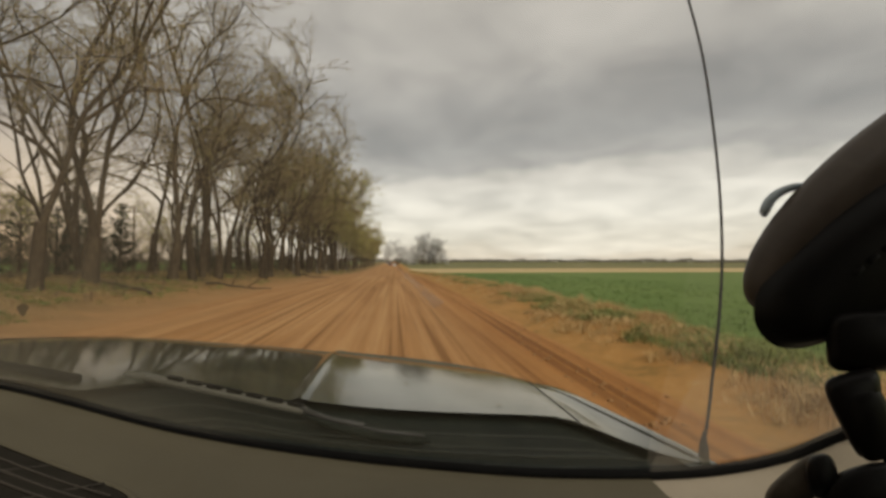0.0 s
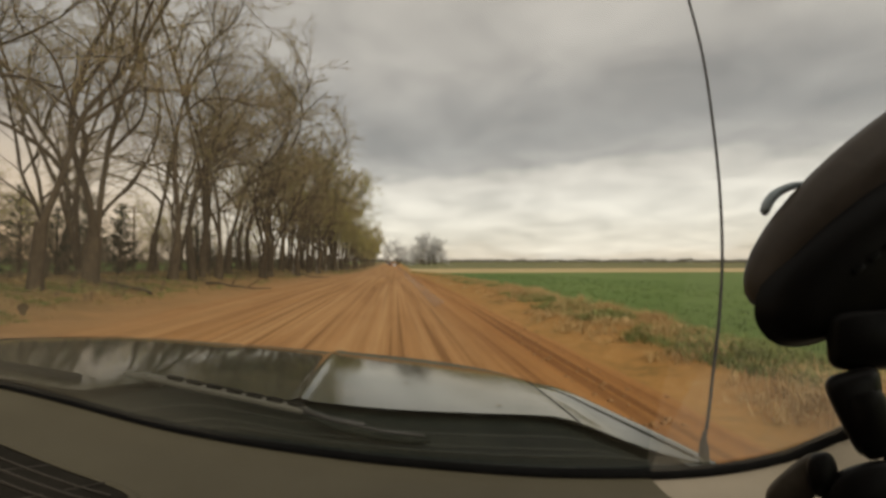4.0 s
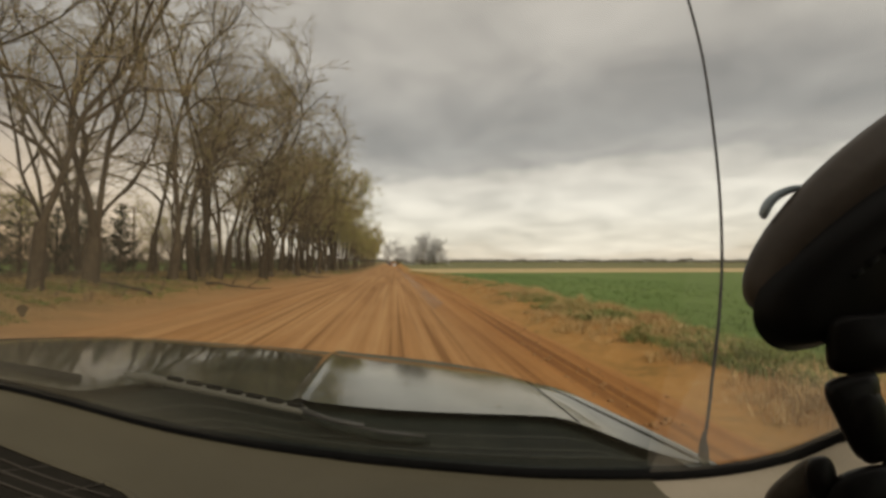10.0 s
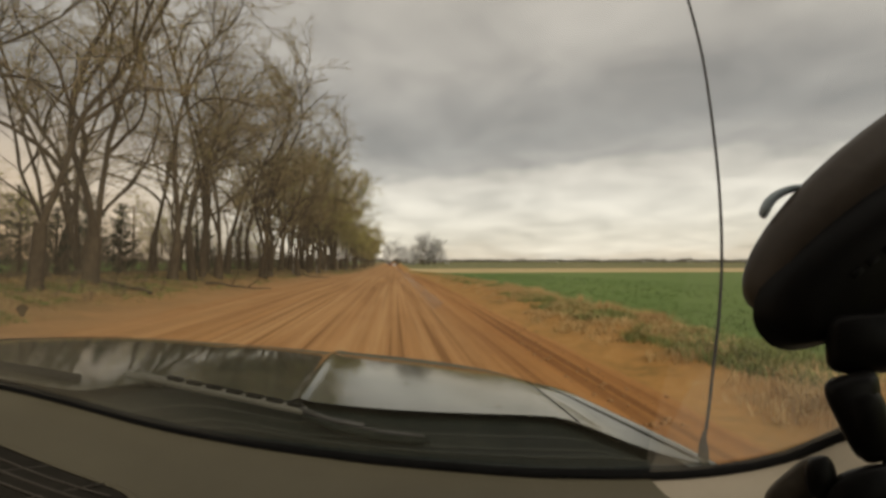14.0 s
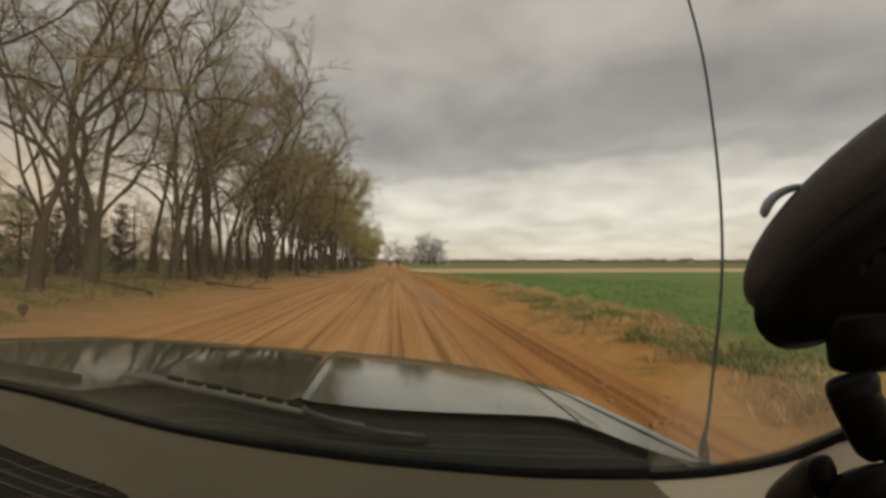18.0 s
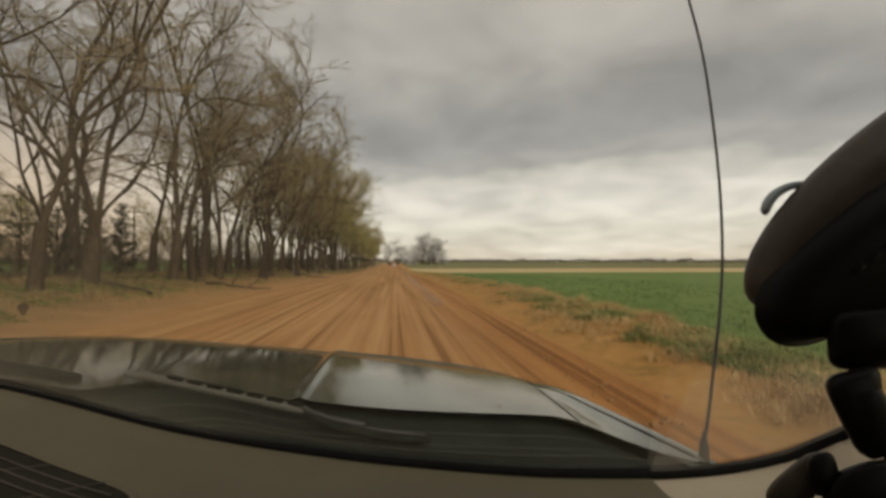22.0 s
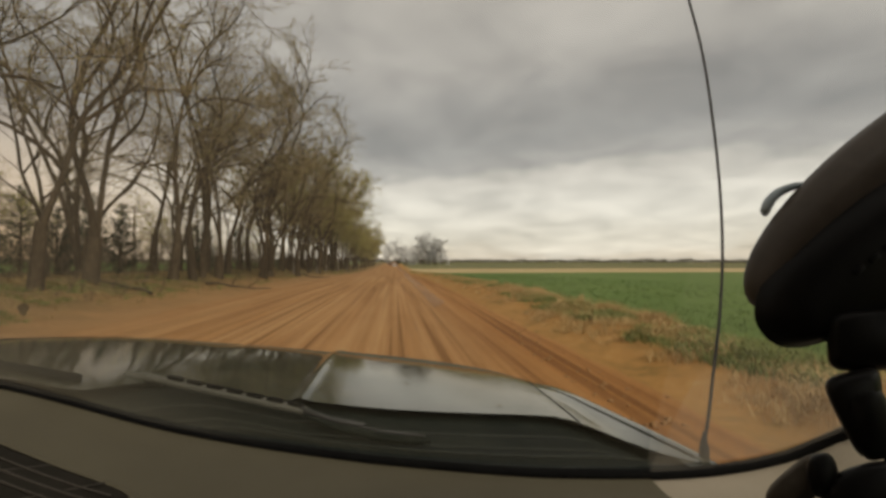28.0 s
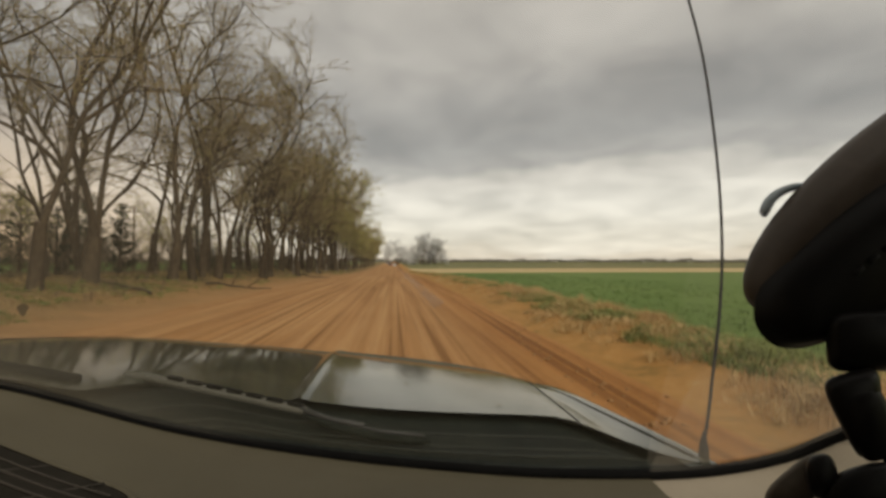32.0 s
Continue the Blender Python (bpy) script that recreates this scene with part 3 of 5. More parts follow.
GAP_X = [(0.9, 0.79), (1.05, 0.784), (1.22, 0.771), (1.55, 0.742), (2.05, 0.70), (2.33, 0.668), (2.45, 0.65)]


def gap_x(y):
    return ease(y, GAP_X)


def hood_z(x, y):
    y0, y1 = ease(x, HOOD_REAR), ease(x, HOOD_FRONT)
    k = min(max((y - y0) / (y1 - y0), -0.2), 1.1)
    z = ease(x, HOOD_REAR_Z) * (1 - k) + ease(x, HOOD_FRONT_Z) * k
    z += 0.018 * math.sin(math.pi * min(max(k, 0.0), 1.0)) * (1 - 0.7 * float(smoothstep(-0.35, 0.3, x)) - 0.3 * float(smoothstep(0.45, 0.7, x)))
    z += 0.018 * max(k, 0.0) - 0.028 * max(0.0, (k - 0.62) / 0.38) ** 2
    z += 0.010 * float(smoothstep(-0.33, -0.28, x) * (1 - smoothstep(0.35, 0.75, x)))
    z += 0.006 * math.exp(-((x + 0.285) / 0.018) ** 2)
    return z


def hood_at(u, v):
    x = -2.0 + u * 2.85
    y0, y1 = ease(x, HOOD_REAR), ease(x, HOOD_FRONT)
    y = y0 + (y1 - y0) * min(v, 1.0)
    for _ in range(2):
        x = min(x, gap_x(y) - 0.0025)
        y0, y1 = ease(x, HOOD_REAR), ease(x, HOOD_FRONT)
        y = y0 + (y1 - y0) * min(v, 1.0)
    z = hood_z(x, y)
    if v > 1:
        k = v - 1
        y, z = y + 0.06 * math.sin(min(k, 1) * 1.5), z - 0.05 * k * k - (0.25 if k > 1.5 else 0)
    if v < 0:
        z, y = z - 0.03, y + 0.006
    return (x, y, z)


US = sorted(set([round(i / 60, 5) for i in range(61)] + [round((x + 2.0) / 2.85, 5) for x in (-0.34, -0.33, -0.32, -0.31, -0.30, -0.29, -0.285, -0.28, -0.27, -0.26, 0.58, 0.59, 0.60, 0.61, 0.62, 0.63, 0.64)]))


def lengthen(ob):
    """Draw the hood out forward and down, away from the driver's eye."""
    eye = Vector(EYE)
    for v in ob.data.vertices:
        v.co = eye + (v.co - eye) * (1 + HOOD_STRETCH * (1 - 0.8 * float(smoothstep(0.35, 0.8, v.co.x))) * min(max((v.co.y - 1.3) / 1.15, 0.0), 1.15))
    return ob


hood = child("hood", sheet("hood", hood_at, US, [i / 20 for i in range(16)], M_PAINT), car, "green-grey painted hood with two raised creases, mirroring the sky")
lengthen(hood)
lengthen(child("hood_lip", sheet("hood_lip", hood_at, US, [0.75, 0.8, 0.85, 0.9, 0.95, 1.0, 1.2, 1.4, 1.7, 2.0, 2.6], M_PAINT_LIP), car, "dusty rolled front edge of the hood"))
VS = [0.9 + i * 1.45 / 30 for i in range(31)]


def fender_at(u, v):
    x, z, g = ease(v, CREST_X), ease(v, CREST_Z) - 0.03 * float(smoothstep(2.0, 2.35, v)), gap_x(v)
    zi = hood_z(g, v)
    x, z = g + (x - g) * 0.42, zi + (z - zi) * 0.3
    if u == 0:
        return (g - 0.05, v, hood_z(g - 0.05, v) - 0.005)
    if u < 0.5:
        k = u / 0.5
        return (g + 0.001 + (x - g - 0.001) * k, v, zi + (z - zi) * k - (0.002 if u < 0.05 else 0))
    k = (u - 0.5) / 0.5
    return (x + 0.05 * math.sin(k * math.pi / 2), v, z - 0.35 * k * k)


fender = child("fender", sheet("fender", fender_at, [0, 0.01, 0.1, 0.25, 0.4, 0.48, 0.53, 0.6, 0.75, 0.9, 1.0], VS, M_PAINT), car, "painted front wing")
lengthen(fender)
gap = child("panel_gap", tube_mesh("panel_gap", [(gap_x(v) - 0.002, v, hood_z(gap_x(v), v) + 0.0005) for v in VS[4:28]], [0.0026] * 24, M_SEAL, 6), car, "dark shut line between hood and wing")
lengthen(gap)
lengthen(child("hood_line", tube_mesh("hood_line", [(0.585 + 0.065 * k / 16, 1.36 + 0.98 * k / 16, hood_z(0.585 + 0.065 * k / 16, 1.36 + 0.98 * k / 16) + 0.0005) for k in range(17)], [0.0022] * 17, M_SEAL, 6), car, "thin dark crease line on the hood"))
lengthen(child("far_wing_gap", tube_mesh("far_wing_gap", [(-1.75 + 0.45 * k / 12, 2.12 + 0.34 * k / 12, hood_z(-1.75 + 0.45 * k / 12, 2.12 + 0.34 * k / 12) + 0.001) for k in range(13)], [0.005] * 12 + [0.002], M_SEAL, 6), car, "dark shut line of the far wing"))


def base_at(x):
    return Vector((x, ease(x, BASE_Y), ease(x, BASE_Z)))


def cowl_at(u, v):
    xh, xb = -1.85 + 2.66 * u, -1.3 + 2.14 * u
    a = Vector((xh, ease(xh, HOOD_REAR) + 0.20, hood_z(xh, ease(xh, HOOD_REAR)) - 0.055))
    b = base_at(xb) + Vector((0, 0.015, 0.004))
    q = Vector((xh, ease(xh, HOOD_REAR) - 0.004, hood_z(xh, ease(xh, HOOD_REAR)) - 0.026))
    p = a.lerp(q, v / 0.15) if v < 0.15 else q.lerp(b, (v - 0.15) / 0.85)
    p.z -= 0.02 * math.sin(math.pi * v) * (1 - 0.4 * v)
    p.z += 0.004 * math.sin(v * 19)
    return tuple(p)


cowl = child("cowl", sheet("cowl", cowl_at, [i / 40 for i in range(41)], [0, 0.15, 0.2, 0.27, 0.34, 0.41, 0.48, 0.55, 0.62, 0.69, 0.76, 0.83, 0.9, 1.0], M_COWL, True), car, "dark grey plastic cowl panel below the windscreen")
for v, u0, u1 in ((0.36, 0.30, 0.94), (0.56, 0.18, 0.93), (0.76, 0.06, 0.92), (0.9, 0.02, 0.90)):
    child("cowl_rib", tube_mesh("cowl_rib", [tuple(Vector(cowl_at(u0 + (u1 - u0) * k / 20, v)) + Vector((0, 0, 0.001))) for k in range(21)], [0.002] + [0.0036] * 19 + [0.002], M_RIB, 6), cowl, "moulded rib")
# weathered grille bar with slots, lying on the cowl behind the hood
ga, gb = Vector((-0.755, 1.479, 1.2405)), Vector((-0.258, 1.36, 1.158))
along = (gb - ga).normalized()
gm = Matrix.Translation((ga + gb) / 2) @ along.to_track_quat("X", "Z").to_matrix().to_4x4()
grille = part("cowl_grille", box_bm(((gb - ga).length, 0.034, 0.014), bevel=0.004, m=gm), M_GRILLE, car, "weathered grey cowl grille with seven slots")
for i in range(7):
    part("slot", box_bm((0.048, 0.017, 0.016), (-0.172 + i * 0.066, 0.005, 0.008), 0.002, gm), M_SEAL, grille, "dark slot")
wiper = child("wiper", tube_mesh("wiper", [(-0.272, 1.36, 1.163), (-0.18, 1.31, 1.147), (-0.08, 1.265, 1.143)], [0.010, 0.009, 0.007], M_WIPER, 8), car, "grey wiper arm")
child("blade", tube_mesh("blade", [(-0.26, 1.33, 1.155), (-0.155, 1.275, 1.135), (-0.04, 1.235, 1.122), (0.055, 1.21, 1.116), (0.098, 1.20, 1.118)], [0.006, 0.011, 0.014, 0.013, 0.006], M_COWL, 8), wiper, "dark rubber wiper blade")
child("blade_spine", tube_mesh("blade_spine", [(-0.12, 1.27, 1.144), (-0.03, 1.235, 1.135), (0.085, 1.205, 1.130)], [0.004, 0.006, 0.004], M_WIPER, 6), wiper, "grey spine of the wiper blade")
lengthen(child("washer_jet", tube_mesh("washer_jet", [(0.045, 1.72, hood_z(0.045, 1.72) - 0.004), (0.045, 1.72, hood_z(0.045, 1.72) + 0.0006)], [0.017, 0.010], M_PAINT, 10), car, "small dusty washer jet"))
lengthen(child("washer_jet", tube_mesh("washer_jet", [(0.355, 1.49, hood_z(0.355, 1.49) - 0.004), (0.355, 1.49, hood_z(0.355, 1.49) + 0.0006)], [0.018, 0.010], M_PAINT, 10), car, "small dusty washer jet"))
# aerial
antenna = child("antenna", tube_mesh("antenna", [(0.815, 1.10, 1.075), (0.815, 1.10, 1.112), (0.815, 1.10, 1.125), (0.818, 1.10, 1.15)], [0.013, 0.012, 0.008, 0.005], M_MAST, 12), car, "slender dark whip aerial on a cone base")
MAST_X = [(1.09, 0.860), (1.18, 0.876), (1.29, 0.891), (1.445, 0.913), (1.62, 0.925), (1.80, 0.921), (1.99, 0.904), (2.19, 0.875), (2.35, 0.834), (2.46, 0.798)]
zs = [1.10 + i * 0.034 for i in range(41)]
child("mast", tube_mesh("mast", [(ease(z, MAST_X) * 0.948, 1.10, 1.6 + (z - 1.6) * 0.948) for z in zs], [0.0042 - 0.0012 * i / 40 for i in range(41)], M_MAST, 8), antenna, "bowed aerial mast")
# windscreen with its black rubber surround
BX = [-1.3 + i * 2.3 / 60 for i in range(61)]
rim = [base_at(x) for x in BX] + [Vector((1.03, 0.80, 1.30)), Vector((1.02, 0.62, 1.45)), Vector((0.98, 0.35, 1.65)), Vector((0.92, 0.0, 1.88))]
# black tube serves as seal and as the shadow gap at the screen base
child("windscreen_seal", tube_mesh("windscreen_seal", [p + Vector((0, 0.006, 0.003)) for p in rim], [0.007 + 0.007 * min(i, 26) / 26 for i in range(len(rim))], M_SEAL, 8), car, "black rubber windscreen surround")


def screen_at(u, v):
    b = base_at(-1.3 + 2.3 * u) + Vector((0, 0, 0.012))
    t = Vector((-1.1 + 2.0 * u, -0.15 + 0.06 * math.sin(math.pi * u), 1.97))
    p = b.lerp(t, v)
    p.z += 0.03 * math.sin(math.pi * v)
    return tuple(p)


screen = child("windscreen", sheet("windscreen", screen_at, [i / 24 for i in range(25)], [i / 12 for i in range(13)], M_GLASS), car, "clear raked windscreen with a dried splat")
screen.visible_shadow = False
# dashboard
def dash_at(u, v, x0=-1.3, x1=0.585, drop=0.0):
    x = x0 + (x1 - x0) * u
    p = base_at(x)
    y = p.y + (0.42 - p.y) * min(v, 1.0)
    z = p.z - drop - 0.012 * float(smoothstep(0.0, 0.12, v)) + 0.02 * math.sin(min(v, 1.0) * math.pi)
    if v > 1:
        y, z = y - 0.05 * math.sin((v - 1) * 1.5), z - 0.10 * (v - 1) ** 2 - (0.3 if v > 2.5 else 0)
    return (x, y, z)


VD = [0, 0.03, 0.07, 0.12, 0.2, 0.3, 0.4, 0.5, 0.6, 0.7, 0.8, 0.9, 1.0, 1.2, 1.5, 2.0, 3.0]
child("dashboard", sheet("dashboard", dash_at, [i / 40 for i in range(41)], VD, M_DASH), car, "matt taupe dashboard top")
child("dash_trim", sheet("dash_trim", lambda u, v: dash_at(u, v, 0.575, 1.02, 0.004), [i / 16 for i in range(17)], VD, M_DASH_PALE), car, "pale cream dashboard end trim")


def dash_z(x, y):
    p = base_at(x)
    k = (p.y - y) / (p.y - 0.42)
    return p.z - 0.012 * float(smoothstep(0.0, 0.12, k)) + 0.02 * math.sin(min(max(k, 0), 1) * math.pi)


def vent_point(s, w, h):
    """s along the vent, w across it, h above the dashboard."""
    x, y = -0.822 + 0.976 * s + 0.217 * w, 0.955 - 0.217 * s + 0.976 * w
    return (x, y, dash_z(x, y) + h)


def vent_outline(grow, h):
    out = []
    for k in range(48):
        a = 2 * math.pi * k / 48
        c, s = math.cos(a), math.sin(a)
        out.append(vent_point((0.33 + grow) * math.copysign(abs(c) ** 0.45, c), (0.062 + grow) * math.copysign(abs(s) ** 0.6, s), h))
    return out


def rings_mesh(name, rings, mat, cap=True):
    n = len(rings[0])
    verts = [p for r in rings for p in r]
    faces = []
    for j in range(len(rings) - 1):
        for i in range(n):
            faces.append((j * n + i, j * n + (i + 1) % n, (j + 1) * n + (i + 1) % n, (j + 1) * n + i))
    if cap:
        faces.append(tuple(range((len(rings) - 1) * n, len(rings) * n)))
    return mesh_of(name, verts, faces, mat)


vent_rim = child("vent_rim", rings_mesh("vent_rim", [vent_outline(0.022, -0.002), vent_outline(0.016, 0.004), vent_outline(0.008, 0.0065), vent_outline(0.002, 0.004)], M_DASH, False), car, "rounded taupe lip round the air vent")
vent = child("dash_vent", rings_mesh("dash_vent", [vent_outline(0.004, 0.0), vent_outline(0.002, 0.0025), vent_outline(-0.002, 0.003)], M_VENT), car, "long rounded dark air vent with thin slats")
for w in (-0.034, -0.008, 0.02):
    child("slat", tube_mesh("slat", [vent_point(-0.31 + (0.62 - abs(w) * 0.7) * k / 10, w, 0.010) for k in range(11)], [0.0018] * 11, M_SLAT, 6), vent, "thin taupe slat")
for s in (-0.2, -0.05, 0.1, 0.22):
    child("cross_bar", tube_mesh("cross_bar", [vent_point(s - 0.03, -0.055, 0.008), vent_point(s + 0.03, 0.055, 0.008)], [0.0018] * 2, M_SLAT, 6), vent, "thin cross bar")
plate_edge = [(-1.40, 1.655, 1.281), (-1.256, 1.581, 1.277), (-1.03, 1.468, 1.270), (-0.896, 1.40, 1.2645), (-0.872, 1.36, 1.2645), (-0.88, 1.325, 1.266), (-1.0, 1.376, 1.2735), (-1.135, 1.43, 1.281), (-1.30, 1.50, 1.288)]
child("cowl_strip", rings_mesh("cowl_strip", [[(x, y, z - 0.004) for x, y, z in plate_edge], [(x, y, z + 0.005) for x, y, z in plate_edge], [(-1.08 + (x + 1.08) * 0.97, 1.47 + (y - 1.47) * 0.94, z + 0.008) for x, y, z in plate_edge]], M_SEAL), car, "dark plastic strip on the far side of the cowl")
# the plain unseen rest of the cabin round the camera; keeps daylight off the dash
part("roof", box_bm((2.2, 2.4, 0.06), (-0.1, -1.33, 2.0), 0.02), M_HEADLINER, car, "grey cloth headliner")
part("rear_panel", box_bm((2.2, 0.06, 1.5), (-0.1, -2.5, 1.28), 0.02), M_HEADLINER, car)
part("cabin_floor", box_bm((2.2, 2.9, 0.06), (-0.1, -1.05, 0.78), 0.02), M_HEADLINER, car)
for x in (-1.25, 1.07):
    part("door_panel", box_bm((0.06, 2.9, 0.75), (x, -1.1, 0.92), 0.02), M_HEADLINER, car)
    part("pillar", box_bm((0.07, 0.12, 0.75), (x, -1.2, 1.65), 0.02), M_HEADLINER, car)
for x in (-0.75, 0.75):
    for y in (1.95, -1.6):
        tyre = child("tyre", tube_mesh("tyre", [(x - 0.12, y, 0.39), (x - 0.10, y, 0.39), (x + 0.10, y, 0.39), (x + 0.12, y, 0.39)], [0.33, 0.36, 0.36, 0.33], M_TYRE, 28), car, "dusty black tyre")
part("underbody", box_bm((1.7, 4.7, 0.25), (-0.1, 0.3, 0.45), 0.05), M_COWL, car, "dark underbody")
part("nose", box_bm((1.7, 0.12, 0.40), (-0.1, 2.82, 0.60), 0.04), M_PAINT_LIP, car, "dusty front end")
splat = child("splat", rings_mesh("splat", [[tuple(Vector((-0.465, 0.62, 1.539)) + Vector((r * math.cos(a) * (1 + 0.3 * math.sin(3 * a)), -0.004, r * 1.25 * math.sin(a)))) for a in [2 * math.pi * k / 14 for k in range(14)]] for r in (0.0062, 0.003)], M_SPLAT), screen, "dried brown splat")

smear_ends = (Vector((0.005, 0.60, 1.592)), Vector((0.062, 0.60, 1.540)))
smear = child("smear", mesh_of("smear", [tuple(smear_ends[0].lerp(smear_ends[1], k / 10) + Vector((s * (0.0012 + 0.0006 * k), 0, s * (0.001 + 0.0003 * k)))) for k in range(11) for s in (-1, 1)], [(2 * k, 2 * k + 1, 2 * k + 3, 2 * k + 2) for k in range(10)], M_SMEAR), screen, "faint pale smear on the glass")
smear.visible_shadow = False

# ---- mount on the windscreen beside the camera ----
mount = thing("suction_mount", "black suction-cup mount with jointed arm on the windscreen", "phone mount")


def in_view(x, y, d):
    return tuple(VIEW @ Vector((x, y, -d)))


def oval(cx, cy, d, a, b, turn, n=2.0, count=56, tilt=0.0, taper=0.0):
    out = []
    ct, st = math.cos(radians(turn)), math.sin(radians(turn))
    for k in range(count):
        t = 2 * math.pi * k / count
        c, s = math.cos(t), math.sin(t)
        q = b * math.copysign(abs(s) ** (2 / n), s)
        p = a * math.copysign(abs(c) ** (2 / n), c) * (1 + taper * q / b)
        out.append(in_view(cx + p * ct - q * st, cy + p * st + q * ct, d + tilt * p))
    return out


# added dark oval stands in for shade on the cowl below the grille
child("cowl_hump", rings_mesh("cowl_hump", [oval(-0.9536, -0.4625, 1.42, 0.161, 0.043, -8, 2.4), oval(-0.950, -0.4615, 1.405, 0.154, 0.039, -8, 2.4), oval(-0.948, -0.461, 1.398, 0.13, 0.028, -8, 2.4)], M_COWL), car, "dark oval added for the shaded cowl below the grille")
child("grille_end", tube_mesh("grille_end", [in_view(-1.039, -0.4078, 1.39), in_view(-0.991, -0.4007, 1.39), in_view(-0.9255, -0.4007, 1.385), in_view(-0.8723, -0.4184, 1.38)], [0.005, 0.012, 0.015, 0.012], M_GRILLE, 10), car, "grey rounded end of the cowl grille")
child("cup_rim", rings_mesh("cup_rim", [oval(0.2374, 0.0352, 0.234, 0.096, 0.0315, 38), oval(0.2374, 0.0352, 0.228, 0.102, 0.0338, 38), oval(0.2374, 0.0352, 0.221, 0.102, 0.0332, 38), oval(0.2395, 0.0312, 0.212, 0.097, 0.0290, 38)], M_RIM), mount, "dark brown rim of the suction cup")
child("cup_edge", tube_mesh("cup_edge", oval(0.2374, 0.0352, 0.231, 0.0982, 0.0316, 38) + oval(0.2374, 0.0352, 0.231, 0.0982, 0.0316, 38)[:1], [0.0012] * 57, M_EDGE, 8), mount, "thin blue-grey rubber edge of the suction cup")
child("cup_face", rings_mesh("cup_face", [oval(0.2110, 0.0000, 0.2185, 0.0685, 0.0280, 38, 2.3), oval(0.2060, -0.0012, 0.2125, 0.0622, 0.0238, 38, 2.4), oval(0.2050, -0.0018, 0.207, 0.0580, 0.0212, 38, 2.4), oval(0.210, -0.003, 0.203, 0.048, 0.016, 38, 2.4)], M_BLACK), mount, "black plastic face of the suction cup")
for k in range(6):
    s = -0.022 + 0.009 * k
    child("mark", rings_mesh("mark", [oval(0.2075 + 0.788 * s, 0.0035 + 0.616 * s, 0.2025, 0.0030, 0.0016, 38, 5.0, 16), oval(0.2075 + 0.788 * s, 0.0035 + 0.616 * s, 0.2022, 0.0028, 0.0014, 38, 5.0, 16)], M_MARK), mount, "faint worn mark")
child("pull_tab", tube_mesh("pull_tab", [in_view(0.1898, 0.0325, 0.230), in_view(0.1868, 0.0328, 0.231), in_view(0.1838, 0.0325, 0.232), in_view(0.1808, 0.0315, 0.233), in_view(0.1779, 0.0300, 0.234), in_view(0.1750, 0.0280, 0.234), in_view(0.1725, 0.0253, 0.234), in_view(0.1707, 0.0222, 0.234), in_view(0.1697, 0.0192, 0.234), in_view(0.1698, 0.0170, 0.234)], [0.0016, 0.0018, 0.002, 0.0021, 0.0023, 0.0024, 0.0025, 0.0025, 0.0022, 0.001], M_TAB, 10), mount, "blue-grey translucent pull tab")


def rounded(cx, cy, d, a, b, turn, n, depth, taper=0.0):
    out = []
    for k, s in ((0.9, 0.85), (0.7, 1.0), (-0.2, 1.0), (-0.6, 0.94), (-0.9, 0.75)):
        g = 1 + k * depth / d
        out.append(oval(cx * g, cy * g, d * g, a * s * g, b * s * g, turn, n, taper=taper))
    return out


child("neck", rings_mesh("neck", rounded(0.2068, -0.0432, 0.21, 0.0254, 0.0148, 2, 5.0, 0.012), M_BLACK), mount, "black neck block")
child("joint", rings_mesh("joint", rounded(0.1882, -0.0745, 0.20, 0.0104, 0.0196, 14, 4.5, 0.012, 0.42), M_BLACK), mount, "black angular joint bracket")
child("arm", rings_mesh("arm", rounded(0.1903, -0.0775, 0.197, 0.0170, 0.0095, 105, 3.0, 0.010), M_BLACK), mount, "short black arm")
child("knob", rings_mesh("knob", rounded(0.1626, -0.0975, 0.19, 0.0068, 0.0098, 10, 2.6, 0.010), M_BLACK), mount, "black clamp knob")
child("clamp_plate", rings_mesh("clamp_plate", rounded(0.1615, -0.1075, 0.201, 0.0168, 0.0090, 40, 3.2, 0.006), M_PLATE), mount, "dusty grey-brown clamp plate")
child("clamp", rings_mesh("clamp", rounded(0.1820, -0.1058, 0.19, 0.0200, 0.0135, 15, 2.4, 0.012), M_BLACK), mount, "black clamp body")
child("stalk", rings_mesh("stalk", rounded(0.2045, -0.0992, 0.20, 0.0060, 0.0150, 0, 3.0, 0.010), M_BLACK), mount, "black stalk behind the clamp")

# ---- trees ----
UP = Vector((0, 0, 1))


def bend(rng, start, heading, length, steps, wander, rise):
    """A wavering line that turns by chance and slowly upward."""
    pts, p, d = [start.copy()], start.copy(), heading.normalized()
    for _ in range(steps):
        d = (d + Vector((rng.uniform(-1, 1), rng.uniform(-1, 1), rng.uniform(-0.7, 0.7))) * wander + UP * rise).normalized()
        p = p + d * (length / steps)
        pts.append(p.copy())
    return pts


